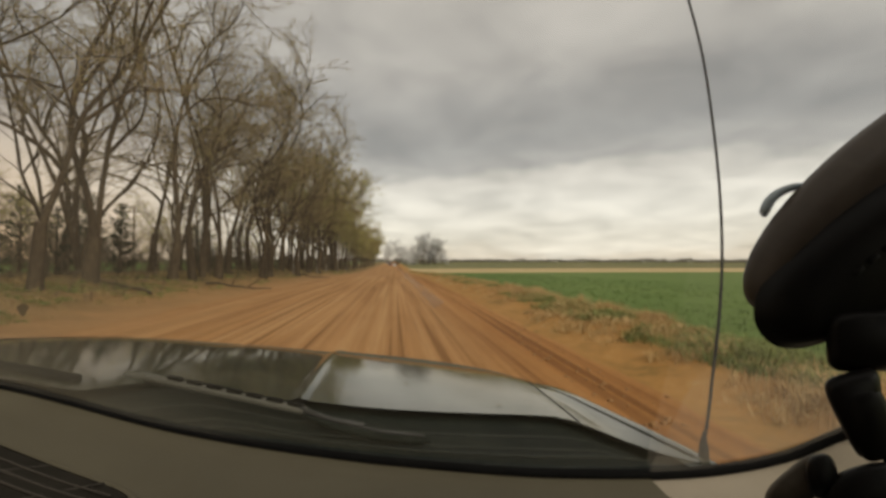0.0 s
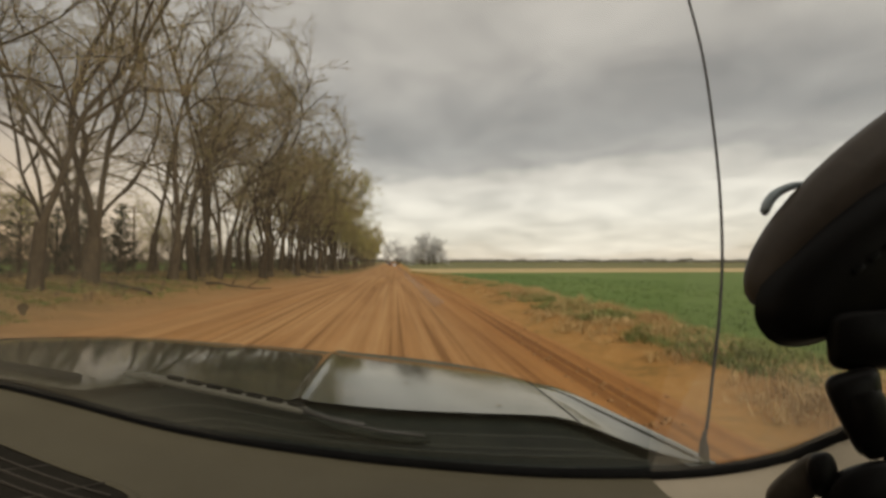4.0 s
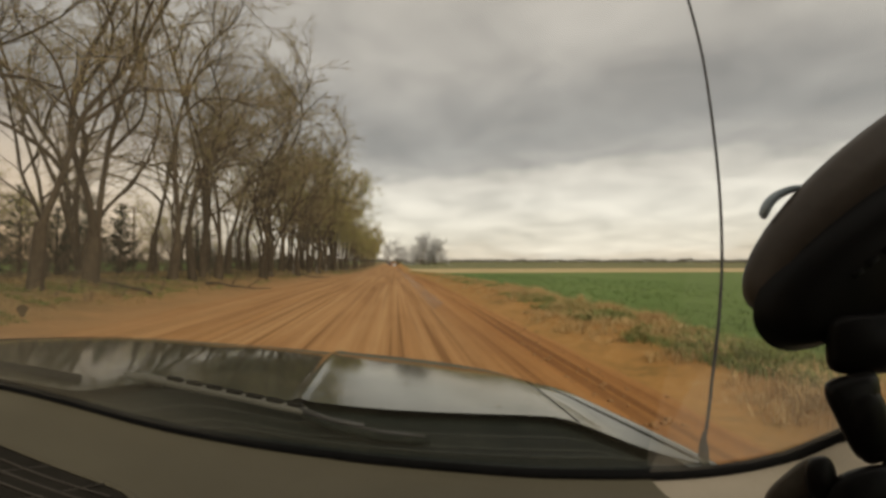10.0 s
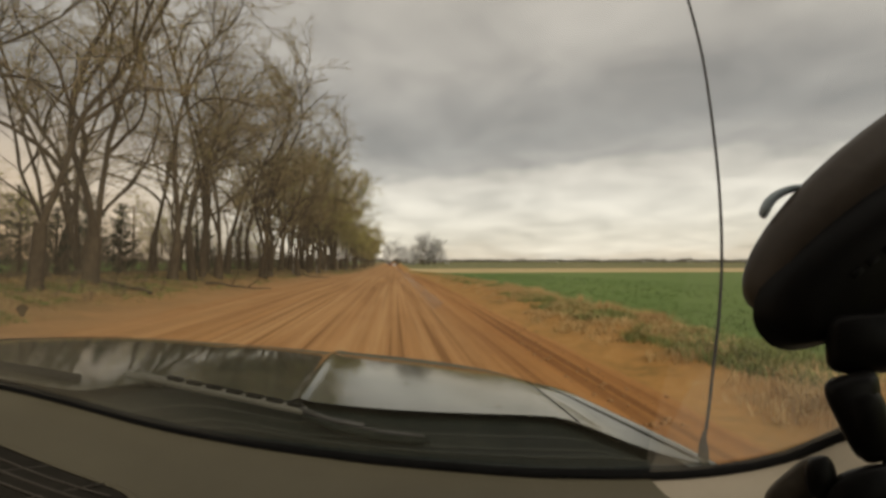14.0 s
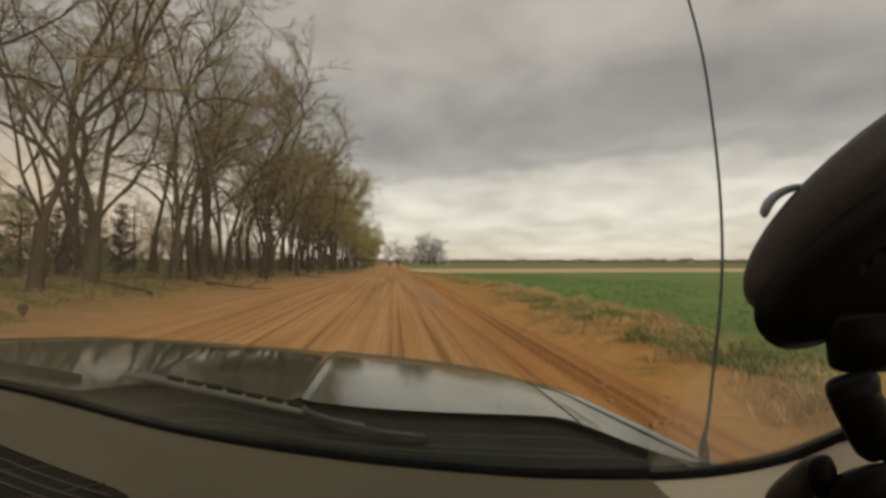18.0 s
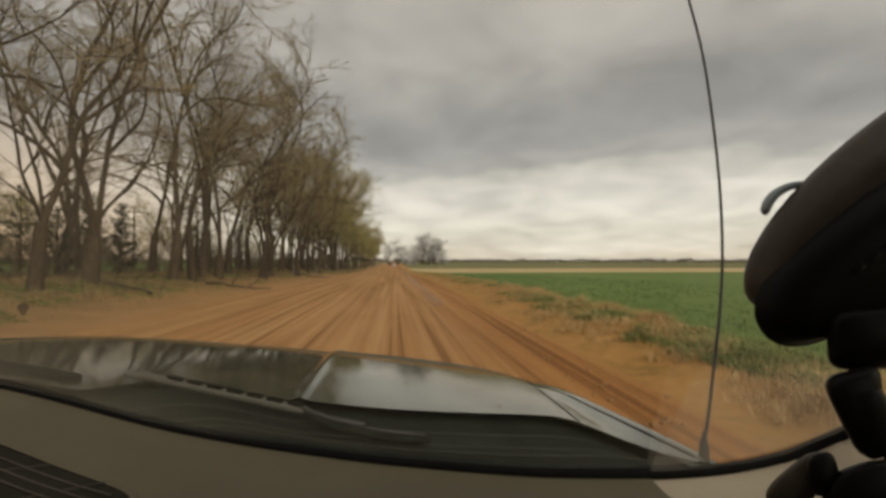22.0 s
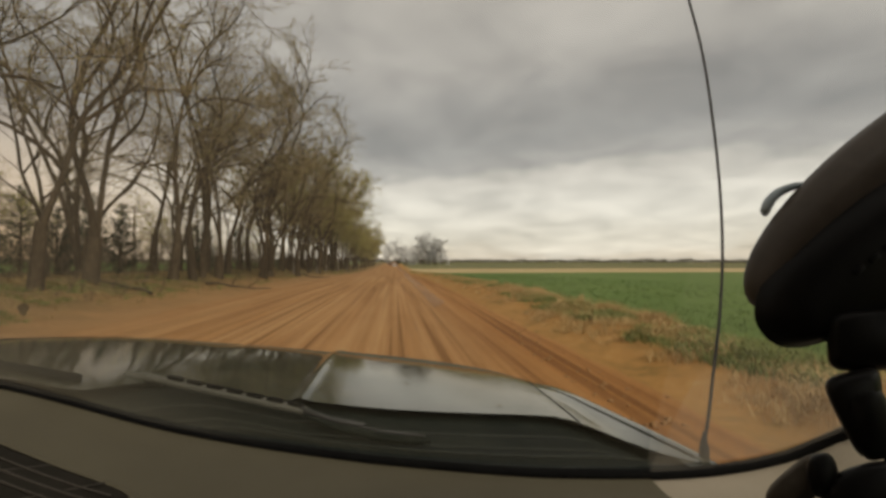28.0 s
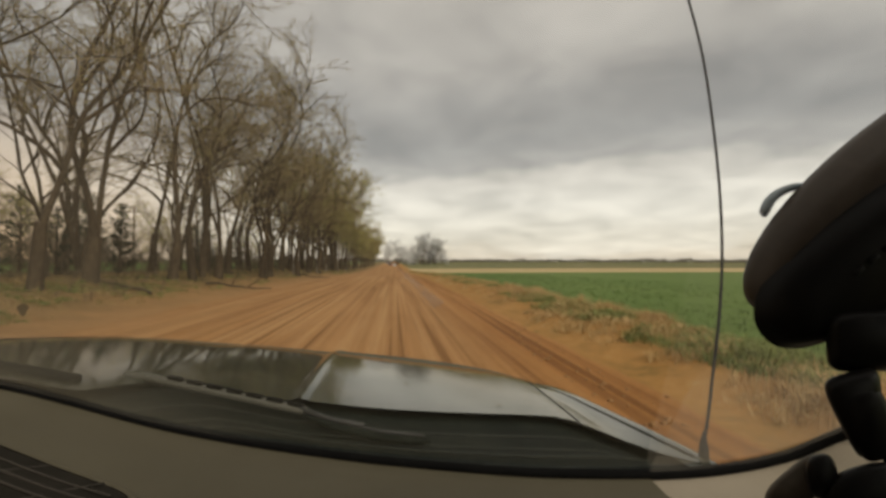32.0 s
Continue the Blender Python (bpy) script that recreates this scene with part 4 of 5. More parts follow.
class Wood:
    """Collects tubes of triangles."""

    def __init__(self):
        self.v, self.t, self.n = [], [], 0

    def add(self, pts, r0, r1, sides):
        k = len(pts)
        verts = np.empty((k * sides, 3), np.float32)
        side = None
        for i, p in enumerate(pts):
            d = (pts[min(i + 1, k - 1)] - pts[max(i - 1, 0)]).normalized()
            side = d.orthogonal() if side is None else side - d * side.dot(d)
            side = side.normalized()
            other = d.cross(side)
            r = r0 + (r1 - r0) * i / (k - 1)
            for j in range(sides):
                a = 6.2832 * j / sides
                verts[i * sides + j] = p + (side * math.cos(a) + other * math.sin(a)) * r
        i = np.arange((k - 1) * sides)
        row, col = i // sides, i % sides
        a, b = row * sides + col, row * sides + (col + 1) % sides
        tri = np.concatenate([np.stack([a, b, b + sides], 1), np.stack([a, b + sides, a + sides], 1)]) + self.n
        self.v.append(verts), self.t.append(tri)
        self.n += k * sides

    def leaf(self, p, u, w):
        self.v.append(np.array([p - u, p + w, p + u, p - w], np.float32))
        self.t.append(np.array([[0, 1, 2], [0, 2, 3]]) + self.n)
        self.n += 4

    def mesh(self, name, mat, smooth=True):
        return fast_mesh(name, np.concatenate(self.v), np.concatenate(self.t), mat, smooth)


def off(rng, d, angle):
    """A direction that leaves d at about that angle, by chance to any side."""
    s = d.orthogonal().normalized()
    s = Matrix.Rotation(rng.uniform(0, 6.2832), 3, d) @ s
    return (d * math.cos(angle) + s * math.sin(angle)).normalized()


def along_line(pts, f):
    i = min(int(f * (len(pts) - 1)), len(pts) - 2)
    k = f * (len(pts) - 1) - i
    return pts[i].lerp(pts[i + 1], k), (pts[i + 1] - pts[i]).normalized()


def sinuous(rng, start, heading, length, steps, curl, rise):
    """A line that swings slowly from side to side, and up or down by rise."""
    pts, p, d = [start.copy()], start.copy(), heading.normalized()
    swing = Vector((0, 0, 0))
    for _ in range(steps):
        swing = swing * 0.62 + Vector((rng.uniform(-1, 1), rng.uniform(-1, 1), rng.uniform(-0.5, 0.5))) * curl
        d = (d + swing + UP * rise).normalized()
        p = p + d * (length / steps)
        pts.append(p.copy())
    return pts


def make_tree(seed, height, stems, lean, density, leafy, spread=1.0, group="roadside trees", bud=1.0, twig_mat=None, bends=1):
    """A bare spring tree: trunk, winding stems that fork, arching limbs, and a crown of twigs with small buds."""
    rng = random.Random(seed)
    tree = thing("tree", "tall leafless spring tree with grey-brown stems on grassy bank", "tree", group)
    twigs, buds = Wood(), Wood()
    base_r = height * 0.0100 * (1.0 + 0.12 * stems)
    fork = rng.uniform(0.3, 1.2) if stems > 2 else rng.uniform(1.2, 3.6)
    trunk = Wood()
    top = Vector((rng.uniform(-0.25, 0.25), rng.uniform(-0.25, 0.25), fork))
    trunk.add([Vector((0, 0, -0.3)), Vector((0, 0, 0.05)), Vector((0, 0, 0.35)), top * 0.6 + Vector((0, 0, 0.1)), top], base_r * 1.5, base_r * 0.9, 10)
    child("trunk", trunk.mesh("trunk", M_BARK), tree)
    turn = rng.uniform(0, 6.28)

    def dress(line, count, reach, droop):
        """Fine twigs with buds along a thin branch."""
        for e in range(count):
            p3, d3 = along_line(line, rng.uniform(0.12, 1.0))
            twig = bend(rng, p3, off(rng, d3, rng.uniform(0.25, 0.8)), reach * rng.uniform(0.45, 1.1), bends, 0.2, rng.uniform(-0.10, 0.05) - droop)
            twigs.add(twig, 0.0078, 0.0045, 3)
            for _ in range(leafy):
                q, dq = along_line(twig, rng.uniform(0.1, 1.0))
                u = Vector((rng.uniform(-1, 1), rng.uniform(-1, 1), rng.uniform(-1, 1))).normalized() * rng.uniform(0.016, 0.034) * bud
                buds.leaf(q + u * 1.2, u, u.orthogonal().normalized() * rng.uniform(0.010, 0.020) * bud)

    def feather(limb, count, reach, droop):
        """Side shoots along a limb, each with its twigs."""
        for c in range(count):
            g = 0.12 + 0.88 * (c + rng.random()) / count
            p2, d2 = along_line(limb, min(g, 0.99))
            sub = bend(rng, p2, off(rng, d2, rng.uniform(0.35, 0.95)), reach * rng.uniform(0.6, 1.3) * (1.2 - 0.45 * g), 4, 0.2, 0.04 - droop)
            twigs.add(sub, 0.013, 0.007, 3)
            dress(sub, max(3, int(8 * density)), 0.75, droop)

    for s in range(stems):
        a = turn + 6.2832 * s / stems + rng.uniform(-0.6, 0.6)
        tilt = rng.uniform(0.03, 0.20) * spread if stems > 1 else 0.05
        head = Vector((math.cos(a) * math.sin(tilt) + lean * rng.uniform(0.3, 1.5), math.sin(a) * math.sin(tilt), math.cos(tilt)))
        length = (height - fork) * rng.uniform(0.74, 1.0)
        stem = sinuous(rng, top - Vector((0, 0, 0.25)), head, length, 20, 0.125, 0.045)
        r = base_r * rng.uniform(0.42, 0.66)
        wood, limbs = Wood(), []
        wood.add(stem, r, 0.018, 8)
        feather(stem[9:], int(9 * density), 1.2, 0.0)
        # long limbs that leave the stem steeply, swing out and arch over
        n_big = rng.choice((4, 5, 5, 6))
        for b in range(n_big):
            f = 0.12 + 0.8 * (b + rng.random()) / n_big
            p, d = along_line(stem, f)
            side = rng.uniform(-2.4, 2.4)
            out = (d * 0.85 + Vector((math.cos(side) * 0.75, math.sin(side) * 0.75, 0.1))).normalized()
            arch = sinuous(rng, p, out, height * rng.uniform(0.16, 0.34) * (1.1 - 0.5 * f), 12, 0.18, rng.uniform(-0.05, 0.08))
            rb = max(0.035, r * (1.1 - f) * rng.uniform(0.6, 0.9))
            big_limb = Wood()
            big_limb.add(arch, rb, 0.012, 6)
            for c in range(3):
                p2, d2 = along_line(arch, rng.uniform(0.25, 0.85))
                side_limb = sinuous(rng, p2, off(rng, d2, rng.uniform(0.4, 0.9)), rng.uniform(1.6, 3.4), 7, 0.14, 0.02)
                big_limb.add(side_limb, rb * 0.42, 0.010, 5)
                feather(side_limb, int(6 * density), 1.0, 0.03)
            limbs.append(big_limb)
            feather(arch[2:], int(11 * density), 1.1, 0.02)
        # shorter limbs between them
        n_limbs = int(7 * density)
        for b in range(n_limbs):
            f = 0.2 + 0.76 * (b + rng.random()) / n_limbs
            p, d = along_line(stem, f)
            limb = sinuous(rng, p, off(rng, d, rng.uniform(0.45, 1.1)), length * rng.uniform(0.10, 0.22) * (1.25 - 0.7 * f) + 0.7, 7, 0.13, 0.02)
            wood.add(limb, max(0.016, r * (1 - f) * 0.4), 0.010, 5)
            feather(limb, max(2, int(4.5 * density)), 0.95, 0.0)
        stem_ob = child("stem", wood.mesh("stem", M_BARK), tree)
        for w in limbs:
            child("limb", w.mesh("limb", M_BARK), stem_ob)
    tagged(child("twigs", twigs.mesh("twigs", twig_mat or M_TWIG), tree, "fine bare twigs"), kind="stuff")
    if leafy:
        tagged(child("buds", buds.mesh("buds", twig_mat or M_BUD, False), tree, "sparse olive-tan spring buds"), kind="stuff")
    return tree


def make_cedar(seed, height):
    rng = random.Random(seed)
    tree = thing("cedar_tree", "dark evergreen cedar standing between the bare trees", "tree", "cedars")
    trunk, crown = Wood(), Wood()
    trunk.add([Vector((0, 0, -0.2)), Vector((0.05, 0, height * 0.5)), Vector((0, 0.05, height))], height * 0.022, 0.015, 7)
    for i in range(int(34 * height / 5)):
        f = 0.06 + 0.92 * (i + rng.random()) / int(34 * height / 5)
        a = rng.uniform(0, 6.28)
        reach = height * 0.33 * (1 - f) ** 0.7 * rng.uniform(0.35, 1.25) + 0.15
        p = Vector((0, 0, f * height))
        limb = bend(rng, p, Vector((math.cos(a), math.sin(a), 0.35)), reach, 4, 0.12, 0.03)
        trunk.add(limb, 0.02, 0.006, 4)
        for _ in range(int(38 * reach) + 10):
            q, d = along_line(limb, rng.uniform(0.2, 1.0))
            q = q + Vector((rng.gauss(0, 1), rng.gauss(0, 1), rng.gauss(0, 0.7))) * 0.12
            u = (d + Vector((rng.uniform(-1, 1), rng.uniform(-1, 1), rng.uniform(-0.6, 1))) * 0.9).normalized() * rng.uniform(0.07, 0.16)
            crown.leaf(q, u, u.orthogonal().normalized() * rng.uniform(0.02, 0.045))
    child("trunk", trunk.mesh("trunk", M_BARK), tree)
    tagged(child("crown", crown.mesh("crown", M_CEDAR, False), tree, "dense dark green sprays"), kind="stuff")
    return tree


def stand(ob, x, y, turn, size, sink=0.1):
    """Copy a tree to its place on the ground."""
    return copy_thing(ob, Matrix.Translation((x, y, float(land(x, y)) - sink)) @ Matrix.Rotation(turn, 4, "Z") @ Matrix.Scale(size, 4))


def settle(ob, x, y, turn, size=1.0):
    ob.matrix_basis = Matrix.Translation((x, y, float(land(x, y)) - 0.1)) @ Matrix.Rotation(turn, 4, "Z") @ Matrix.Scale(size, 4)


near_kinds = [make_tree(11, 18.5, 2, 0.05, 0.72, 2, bends=2), make_tree(12, 17.0, 1, 0.14, 0.95, 2, bends=2), make_tree(13, 19.0, 2, 0.08, 0.72, 2, 0.8, bends=2), make_tree(14, 16.0, 3, 0.05, 0.6, 2, 1.3),
              make_tree(17, 17.5, 1, 0.10, 0.95, 2), make_tree(15, 18.0, 2, 0.06, 0.75, 2), make_tree(16, 14.0, 1, 0.16, 0.9, 3), make_tree(18, 19.0, 2, 0.04, 0.72, 2, 0.7)]
far_kinds = [make_tree(21, 17.0, 2, 0.06, 0.85, 3, 1.0, bud=2.2), make_tree(22, 18.0, 3, 0.06, 0.7, 3, 1.0, bud=2.2), make_tree(23, 15.5, 2, 0.10, 0.85, 4, 1.4, bud=2.2)]
last_kinds = [make_tree(24, 16.0, 3, 0.06, 0.5, 4, 1.3, bud=3.0), make_tree(25, 15.0, 3, 0.06, 0.5, 4, 1.4, bud=3.0)]
rng = random.Random(5)
spots = []
y = 12.6
while y < 250:
    spots.append((rng.uniform(-13.6, -10.4) + (1.3 if 26 < y < 64 else 0.0), y))
    y += rng.uniform(1.3, 2.9) * (1 + 0.5 * (y > 60) + 0.5 * (y > 110))
y = 15.0
while y < 110:
    spots.append((rng.uniform(-20.0, -14.4), y))
    y += rng.uniform(2.6, 5.0) * (1 + 0.5 * (y > 55))
used = {}
for i, (x, y) in enumerate(spots):
    kinds = near_kinds if y < 60 else far_kinds if y < 120 else last_kinds
    k = kinds[i % len(kinds)]
    turn, size = rng.uniform(-0.9, 0.9), rng.uniform(0.8, 1.08) * (1.16 if 30 < y < 130 else 1.0)
    if used.get(k.name):
        stand(k, x, y, turn, size)
    else:
        used[k.name] = True
        settle(k, x, y, turn, size)
# the row goes on behind the car
y = 3.0
while y > -75:
    stand(last_kinds[int(-y) % 2] if y < -30 else far_kinds[int(-y) % 3], rng.uniform(-13.8, -11.0), y, rng.uniform(-0.9, 0.9), rng.uniform(0.85, 1.1))
    y -= rng.uniform(3.5, 6.0) * (1 + 0.8 * (y < -60))
for i in range(12):
    stand(last_kinds[i % 2], rng.uniform(-30, -17), 22 + 5.0 * i, rng.uniform(0, 6), rng.uniform(0.3, 0.5))
cedar = make_cedar(31, 5.2)
settle(cedar, -19.0, 30.0, 0.4)
for x, y, t, s in ((-22.0, 26.0, 1.0, 0.9), (-17.5, 44.0, 2.2, 0.85), (-21.0, 52.0, 3.0, 1.0), (-24.0, 38.0, 4.0, 1.1), (-17.0, 24.5, 5.0, 0.7), (-26.0, 34.0, 0.7, 1.2), (-16.0, 61.0, 1.7, 0.9),
                   (-15.6, 18.5, 2.9, 0.55), (-18.2, 21.0, 0.3, 0.8), (-15.2, 26.5, 4.4, 0.6), (-18.8, 33.0, 5.2, 0.95), (-15.8, 37.5, 1.1, 0.7), (-16.6, 49.0, 3.6, 0.85), (-21.5, 19.0, 2.0, 0.75)):
    stand(cedar, x, y, t, s)

# brush under the trees: many thin upright stems
brush = Wood()
for i in range(2500):
    yy = 14 + 150 * rng.random() ** 1.1
    xx = rng.uniform(-21, -9.2)
    p = Vector((xx, yy, float(land(xx, yy)) - 0.05))
    h = rng.uniform(0.4, 2.2) * (1.0 if xx < -13.5 else 0.35) * (2.2 if xx < -15 else 1.0)
    for _ in range(3):
        d = Vector((rng.uniform(-0.5, 0.5), rng.uniform(-0.5, 0.5), 1))
        line = bend(rng, p, d, h * rng.uniform(0.6, 1.0), 3, 0.2, 0.0)
        brush.add(line, 0.009, 0.005, 3)
        for _ in range(2):
            q, dq = along_line(line, rng.uniform(0.4, 1))
            brush.add(bend(rng, q, off(rng, dq, 0.7), h * 0.3, 2, 0.2, 0), 0.006, 0.004, 3)
tagged(new("undergrowth", brush.mesh("undergrowth", M_BRUSH)), "thin brown brush growing between the tree trunks", "undergrowth", kind="stuff")


# dead limbs that have come down under the trees
for x, y, turn, long in ((-8.9, 17.5, 2.7, 2.6), (-9.6, 24.0, 0.5, 3.2), (-9.0, 33.0, 2.2, 2.4), (-9.4, 46.0, 0.2, 3.0)):
    fallen = thing("fallen_branch", "grey dead branch lying on the bank below trees", "branch", "fallen branches", (x, y, float(land(x, y)) + 0.06))
    limb = bend(rng, Vector((0, 0, 0)), Vector((math.cos(turn), math.sin(turn), 0.03)), long, 8, 0.12, 0.0)
    for p in limb:
        p.z = float(land(x + p.x, y + p.y)) - float(land(x, y)) + 0.03 + 0.05 * abs(math.sin(p.x * 3))
    piece = Wood()
    piece.add(limb, 0.07, 0.02, 7)
    child("limb", piece.mesh("limb", M_BARK), fallen)
    for k in (3, 5):
        piece = Wood()
        piece.add(bend(rng, limb[k], off(rng, (limb[k + 1] - limb[k]).normalized(), 0.7) + Vector((0, 0, 0.5)), long * 0.35, 4, 0.2, 0.05), 0.03, 0.01, 5)
        child("side_shoot", piece.mesh("side_shoot", M_BARK), fallen)


# ---- grass ----
def tufts(name, count, place, mat, height, blades_each, seed, width=0.012, flop=0.6):
    """Many tufts of thin blades; place(u, v) gives x, y; a blade is two triangles."""
    g = np.random.default_rng(seed)
    xy = np.array([place(*g.random(2), g.random()) for _ in range(count)])
    z = land(xy[:, 0], xy[:, 1]) + np.array([tuck(*p) if p[0] < 6.65 else 0.0 for p in xy])
    n = count * blades_each
    size = np.repeat(g.uniform(0.5, 1.25, count), blades_each)
    root = np.repeat(np.column_stack([xy, z]), blades_each, 0) + np.column_stack([g.normal(0, 0.07, (n, 2)), np.zeros(n)])
    a = g.uniform(0, 2 * np.pi, n)
    out = np.column_stack([np.cos(a), np.sin(a), np.zeros(n)])
    h = height * size * g.uniform(0.5, 1.1, n)
    lean = g.uniform(0.1, flop, n)
    mid = root + out * (h * lean * 0.4)[:, None] + np.array([0, 0, 1]) * (h * 0.6)[:, None]
    tip = root + out * (h * lean)[:, None] + np.array([0, 0, 1]) * (h * (1 - 0.25 * lean))[:, None]
    side = np.column_stack([-np.sin(a), np.cos(a), np.zeros(n)]) * (width * size)[:, None]
    verts = np.stack([root - side * 0.5, root + side * 0.5, mid + side * 0.4, mid - side * 0.4, tip], 1).reshape(-1, 3)
    k = np.arange(n)[:, None] * 5
    tris = np.stack([k + [0, 1, 2], k + [0, 2, 3], k + [3, 2, 4]], 1).reshape(-1, 3)
    return new(name, fast_mesh(name, verts, tris, mat))


def clumped(x, y, size, keep):
    """True where a patch of growth stands."""
    return noise.noise(Vector((x / size, y / size, 3.7))) > keep


def east_bank(u, v, w):
    for k in range(12):
        s = math.fmod(u + k * 0.618, 1.0)
        x, y = 3.5 + 3.1 * s ** 0.6, 3.4 + 118 * math.fmod(v + k * 0.37, 1.0) ** 1.8
        if clumped(x, y, 1.5, 0.02 if x < 4.5 else -0.25):
            return x, y
    return 6.0, y


def east_green(u, v, w):
    for k in range(12):
        s = math.fmod(u + k * 0.618, 1.0)
        x, y = 4.3 + 2.6 * s, 4 + 120 * math.fmod(v + k * 0.37, 1.0) ** 1.8
        if clumped(x + 20, y, 2.4, -0.05):
            return x, y
    return 6.3, y


def west_bank(u, v, w):
    return -8.3 - 6.4 * u ** 0.8, 5 + 140 * v ** 1.8


def west_green(u, v, w):
    for k in range(12):
        x, y = -8.5 - 4.2 * math.fmod(u + k * 0.618, 1.0), 5 + 120 * math.fmod(v + k * 0.37, 1.0) ** 1.8
        if clumped(x, y, 2.5, 0.05):
            return x, y
    return -8.0, y


def field_edge(u, v, w):
    return 6.4 + 16 * u ** 2.2, 5 + 90 * v ** 1.7


tagged(tufts("dry_grass", 9000, east_bank, M_DRY, 0.21, 12, 1, 0.009, 1.8), "dry straw-coloured grass tufts on the east verge", "grass", kind="stuff")
tagged(tufts("green_weeds", 8200, east_green, M_WEED, 0.20, 10, 2, 0.012, 1.5), "low green weeds on the east verge", "grass", kind="stuff")
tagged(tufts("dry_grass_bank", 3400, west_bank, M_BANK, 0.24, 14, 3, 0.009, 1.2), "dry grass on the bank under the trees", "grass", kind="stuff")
tagged(tufts("green_grass_bank", 2400, west_green, M_WEED, 0.14, 14, 4, 0.012, 1.2), "new green grass on the bank under the trees", "grass", kind="stuff")
def field_fringe(u, v, w):
    for k in range(12):
        x, y = 6.3 + 0.9 * (math.fmod(u + k * 0.618, 1.0) - 0.5), 9 + 95 * math.fmod(v + k * 0.37, 1.0) ** 1.7
        if clumped(x, y, 1.5, 0.16):
            return x, y
    return 6.4, y


tagged(tufts("straw_fringe", 1500, field_fringe, M_DRY, 0.46, 20, 9, 0.009, 1.4), "pale dry grass fringe along the edge of the wheat field", "grass", kind="stuff")
tagged(tufts("wheat_plants", 6000, field_edge, M_CROP, 0.18, 10, 6, 0.012, 1.0), "rows of young green wheat plants", "wheat", kind="stuff")

# clods thrown up along the east shoulder of the road
clods = np.random.default_rng(12)
v, t = [], []
for i in range(420):
    x, y = clods.normal(2.55, 0.28), 4 + 70 * clods.random() ** 1.6
    r = clods.uniform(0.015, 0.05)
    c = np.array([x, y, float(land(x, y)) + 0.01])
    ring = [c + r * np.array([math.cos(a) * clods.uniform(0.7, 1.3), math.sin(a) * clods.uniform(0.7, 1.3), 0.1]) for a in (0, 1.05, 2.1, 3.14, 4.2, 5.25)]
    n = len(v)
    v += ring + [c + np.array([0, 0, r * 0.9]), c - np.array([0, 0, r])]
    for k in range(6):
        t += [[n + k, n + (k + 1) % 6, n + 6], [n + (k + 1) % 6, n + k, n + 7]]
tagged(new("dirt_clods", fast_mesh("dirt_clods", v, t, M_CLOD)), "small reddish dirt clods along the road shoulder", "dirt clods", kind="stuff")

# ---- distance ----
woods = np.random.default_rng(8)
v, t = [], []
for i in range(26000):
    a = woods.uniform(-1.15, 1.15)
    r = woods.uniform(640, 760)
    x, y = r * math.sin(a), r * math.cos(a)
    tall = 4.4 + 3.2 * noise.noise(Vector((a * 40, 0, 0))) + 2.2 * noise.noise(Vector((a * 170, 5, 0)))
    c = np.array([x, y, float(land(x, y)) - 0.5 + max(1.5, tall) * woods.random() ** 0.75])
    d = woods.normal(0, 1, (3, 3)) * np.array([1.1, 1.1, 0.7])
    v += [c + d[0], c + d[1], c + d[2]]
    t.append([3 * i, 3 * i + 1, 3 * i + 2])
tagged(new("far_woods", fast_mesh("far_woods", v, t, M_FARWOOD)), "low dark line of far woods along the horizon", "woods", kind="stuff")
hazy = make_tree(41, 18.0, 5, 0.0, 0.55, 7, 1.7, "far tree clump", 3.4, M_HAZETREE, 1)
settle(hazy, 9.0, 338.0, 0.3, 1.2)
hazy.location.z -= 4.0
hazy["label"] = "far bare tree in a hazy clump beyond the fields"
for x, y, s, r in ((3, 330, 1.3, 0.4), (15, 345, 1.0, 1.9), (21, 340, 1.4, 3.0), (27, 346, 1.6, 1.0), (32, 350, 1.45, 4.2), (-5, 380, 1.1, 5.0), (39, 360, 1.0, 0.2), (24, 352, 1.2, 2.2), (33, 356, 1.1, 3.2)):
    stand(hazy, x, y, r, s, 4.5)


# ---- posts, pole, vehicles ahead ----
def fence_post(x, y):
    post = thing("fence_post", "weathered pale wooden fence post at the edge of the trees", "post", "fence posts", (x, y, float(land(x, y))))
    child("shaft", tube_mesh("shaft", [(0, 0, -0.3), (0.01, 0, 0.4), (0.02, 0.01, 1.12), (0.02, 0.01, 1.15)], [0.055, 0.052, 0.05, 0.035], M_POST, 8), post)
    return post


first = fence_post(-9.6, 44.0)
for i in range(1, 5):
    yy = 44.0 + 11.5 * i
    xx = -9.6 + 0.3 * math.sin(i * 2.1)
    copy_thing(first, Matrix.Translation((xx, yy, float(land(xx, yy)))) @ Matrix.Rotation(i * 1.3, 4, "Z"))
pole = thing("utility_pole", "dark wooden utility pole with a cross-arm behind the trees", "utility pole", "", (-32.7, 60.0, float(land(-32.7, 60))))
child("shaft", tube_mesh("shaft", [(0, 0, -0.5), (0, 0, 4), (0, 0, 8.2)], [0.15, 0.13, 0.10], M_POLE, 10), pole)
part("cross_arm", box_bm((2.4, 0.10, 0.12), (0, 0.12, 7.4), 0.01), M_POLE, pole)
for x in (-1.05, -0.4, 0.4, 1.05):
    child("insulator", tube_mesh("insulator", [(x, 0.12, 7.46), (x, 0.12, 7.52), (x, 0.12, 7.6)], [0.03, 0.05, 0.03], M_POST, 8), pole)


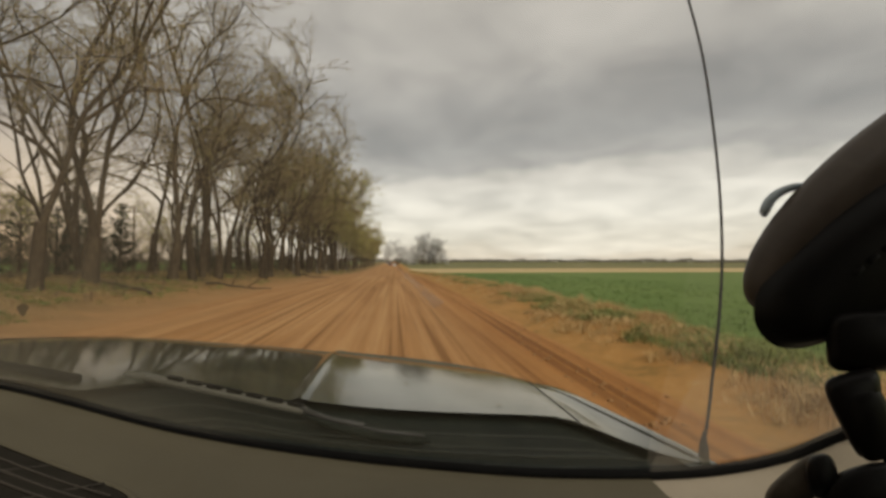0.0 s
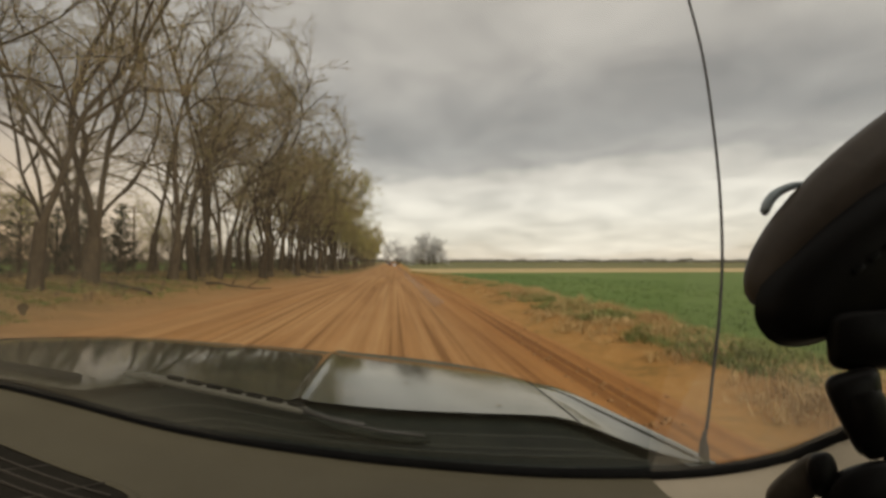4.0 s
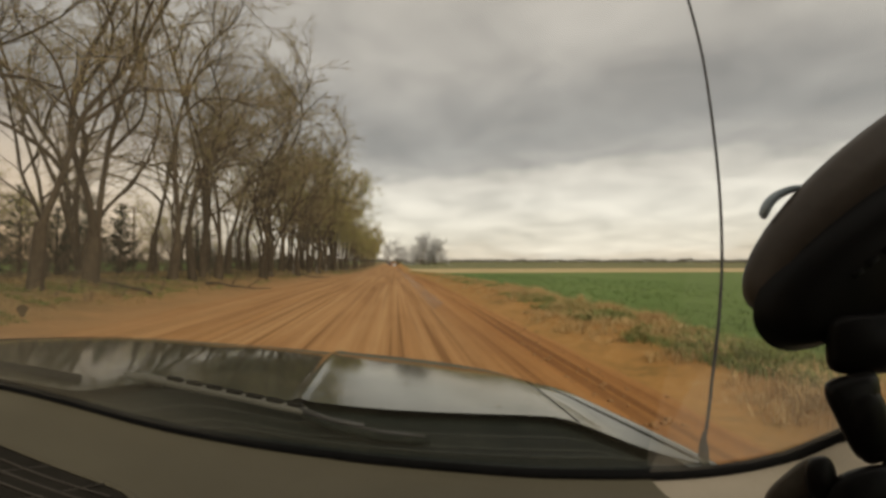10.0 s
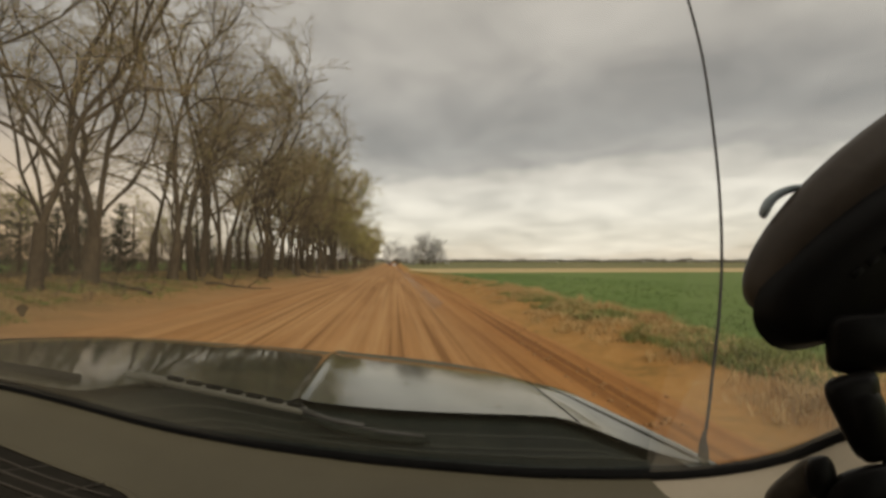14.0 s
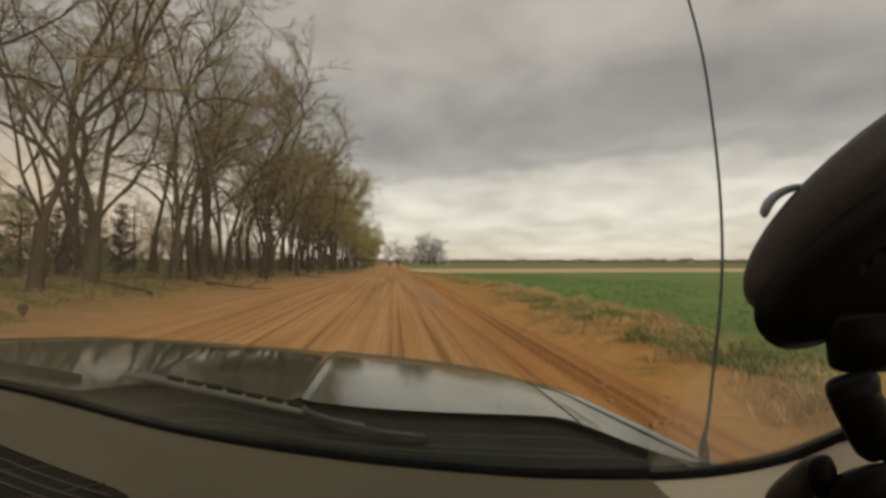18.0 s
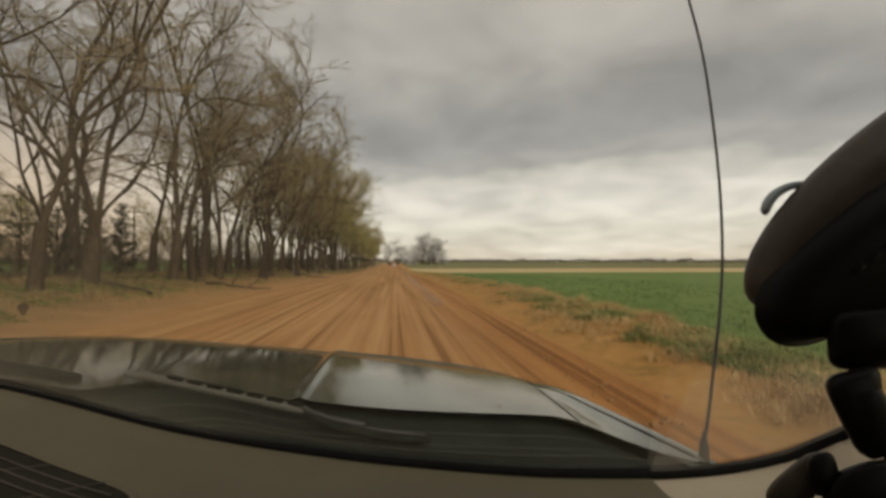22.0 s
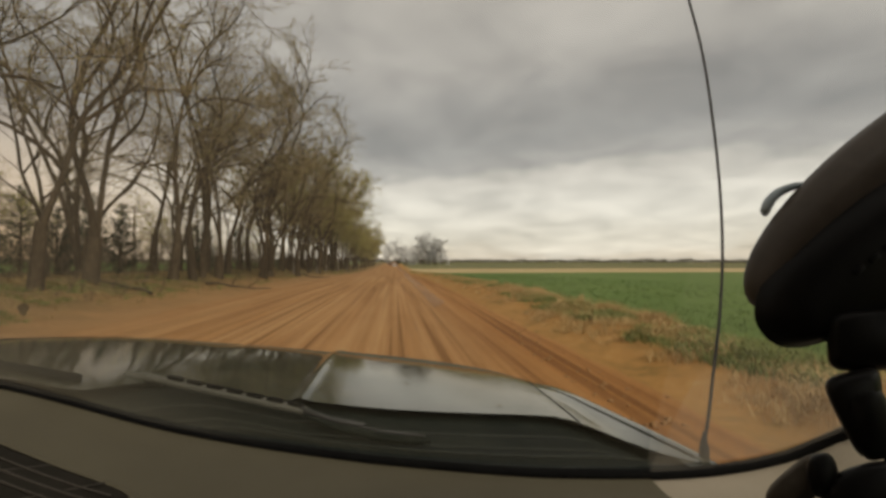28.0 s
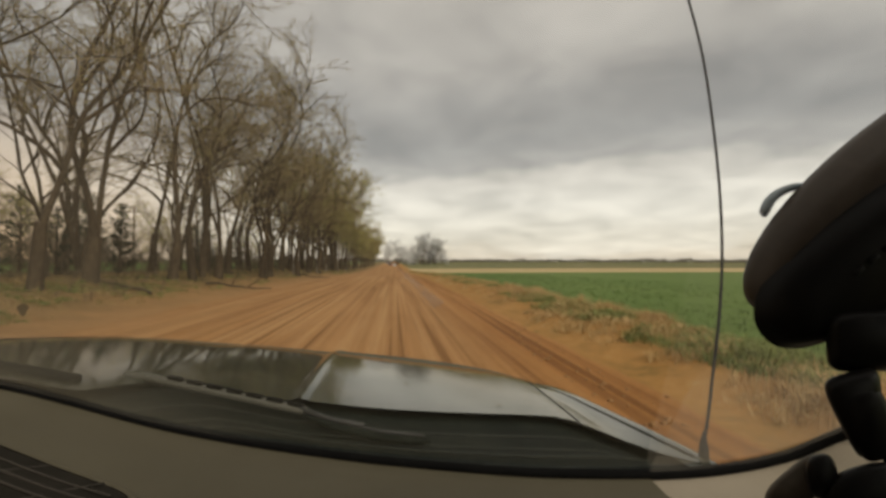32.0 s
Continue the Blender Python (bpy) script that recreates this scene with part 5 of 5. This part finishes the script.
def far_car(x, y, paint, label):
    c = thing("suv", label, "car", "vehicles ahead", (x, y, float(land(x, y)) + 0.03))
    bm = box_bm((1.85, 4.6, 0.75), (0, 0, 0.82), 0.12)
    part("body", bm, paint, c)
    cab = box_bm((1.6, 2.9, 0.62), (0, -0.5, 1.46), 0.14)
    part("cabin", cab, paint, c)
    part("rear_window", box_bm((1.3, 0.04, 0.36), (0, -1.96, 1.5), 0.01), M_DARKGLASS, c, "dark tinted rear window")
    for sx in (-0.78, 0.78):
        part("tail_lamp", box_bm((0.16, 0.06, 0.42), (sx, -2.3, 1.0), 0.015), M_TAIL, c, "red tail lamp")
        for sy in (-1.4, 1.4):
            wheel = child("tyre", tube_mesh("tyre", [(sx - 0.12, sy, 0.36), (sx - 0.1, sy, 0.36), (sx + 0.1, sy, 0.36), (sx + 0.12, sy, 0.36)], [0.32, 0.36, 0.36, 0.32], M_TYRE, 20), c, "dusty black tyre")
            child("rim", tube_mesh("rim", [(sx - 0.13, sy, 0.36), (sx + 0.13, sy, 0.36)], [0.2, 0.2], M_GRILLE, 16), wheel, "grey steel rim")
    part("bumper", box_bm((1.8, 0.14, 0.2), (0, -2.32, 0.52), 0.03), M_COWL, c)
    return c


far_car(0.4, 235.0, M_CARWHITE, "white estate car far ahead on the dirt road")
far_car(-2.0, 262.0, M_CARDARK, "dark red pickup-sized car far ahead on the dirt road")


# row of round bales along the field margin that the car passed first
def round_bale(x, y):
    bale = thing("hay_bale", "weathered brown round straw bale at the field margin", "hay bale", "row of round bales", (x, y, float(land(x, y)) - 0.04))
    turns = [2 * math.pi * k / 32 for k in range(32)]
    rings = [[(sx, r * math.sin(a), 0.78 + r * math.cos(a) * (0.97 if math.cos(a) < 0 else 1.0)) for a in turns] for sx, r in ((-0.74, 0.70), (-0.70, 0.77), (-0.3, 0.80), (0.3, 0.80), (0.70, 0.77), (0.74, 0.70))]
    child("body", rings_mesh("body", rings, M_BALE, False), bale)
    for sx in (-1, 1):
        face = [[(sx * d, r * math.sin(a), 0.78 + r * math.cos(a) * 0.985) for a in turns] for d, r in ((0.74, 0.70), (0.725, 0.60), (0.745, 0.5), (0.73, 0.4), (0.75, 0.3), (0.735, 0.2), (0.75, 0.08))]
        child("end_face", rings_mesh("end_face", face, M_BALE), bale, "rolled straw end")
    return bale


first_bale = round_bale(9.6, -380.0)
for i in range(1, 22):
    yy = -380.0 - 2.1 * i
    xx = 9.6 + 0.25 * math.sin(i * 1.9)
    copy_thing(first_bale, Matrix.Translation((xx, yy, float(land(xx, yy)) - 0.04)) @ Matrix.Rotation(0.12 * math.sin(i * 2.7), 4, "Z"))


# signs at the crossing that the car has passed, seen from behind
def post_on_ground(name, label, category, x, y, height, r=0.03):
    sign = thing(name, label, category, "", (x, y, float(land(x, y))))
    child("post", tube_mesh("post", [(0, 0, -0.4), (0, 0, height * 0.5), (0, 0, height)], [r, r, r], M_SIGN_STEEL, 8), sign, "grey steel post")
    return sign


stop_sign = post_on_ground("stop_sign", "octagonal road sign showing its pale grey back", "road sign", -7.9, -352.0, 2.5)
eight = [math.pi / 8 + math.pi / 4 * k for k in range(8)]
child("plate", rings_mesh("plate", [[(0.38 * math.cos(a), d, 2.1 + 0.38 * math.sin(a)) for a in eight] for d in (0.035, 0.041)], M_SIGN_BACK), stop_sign, "pale octagonal metal plate")
child("plate_face", rings_mesh("plate_face", [[(0.38 * math.cos(a), d, 2.1 + 0.38 * math.sin(a)) for a in eight] for d in (0.041, 0.044)], M_TAIL), stop_sign, "red octagonal face")
street_sign = post_on_ground("street_name_sign", "green street name sign on a pale steel post", "road sign", -12.4, -346.0, 2.6)
part("blade", box_bm((0.75, 0.02, 0.17), (0.3, 0.0, 2.5), 0.006), M_SIGN_GREEN, street_sign, "small green name blade")
marker = post_on_ground("marker_post", "pale marker post with a small orange plate", "marker post", -13.0, -348.0, 2.3, 0.045)
part("plate", box_bm((0.3, 0.02, 0.3), (0.05, -0.06, 1.2), 0.01), M_SIGN_ORANGE, marker, "faded orange plate")
facing = copy_thing(stop_sign, Matrix.Translation((4.9, -373.0, float(land(4.9, -373.0)))) @ Matrix.Rotation(math.pi, 4, "Z"))
tagged(facing, "red octagonal stop sign on a grey steel post")
letters = new("letters", bpy.data.curves.new("letters", "FONT"))
letters.data.body, letters.data.size, letters.data.extrude, letters.data.align_x, letters.data.align_y = "STOP", 0.26, 0.002, "CENTER", "CENTER"
word = bpy.data.meshes.new_from_object(letters.evaluated_get(bpy.context.evaluated_depsgraph_get()))
bpy.data.objects.remove(letters)
word.transform(pose(0, 0.047, 2.1, 90, 0, 180))
word.materials.clear()
word.materials.append(M_SIGN_BACK)
child("lettering", word, facing, "white letters")
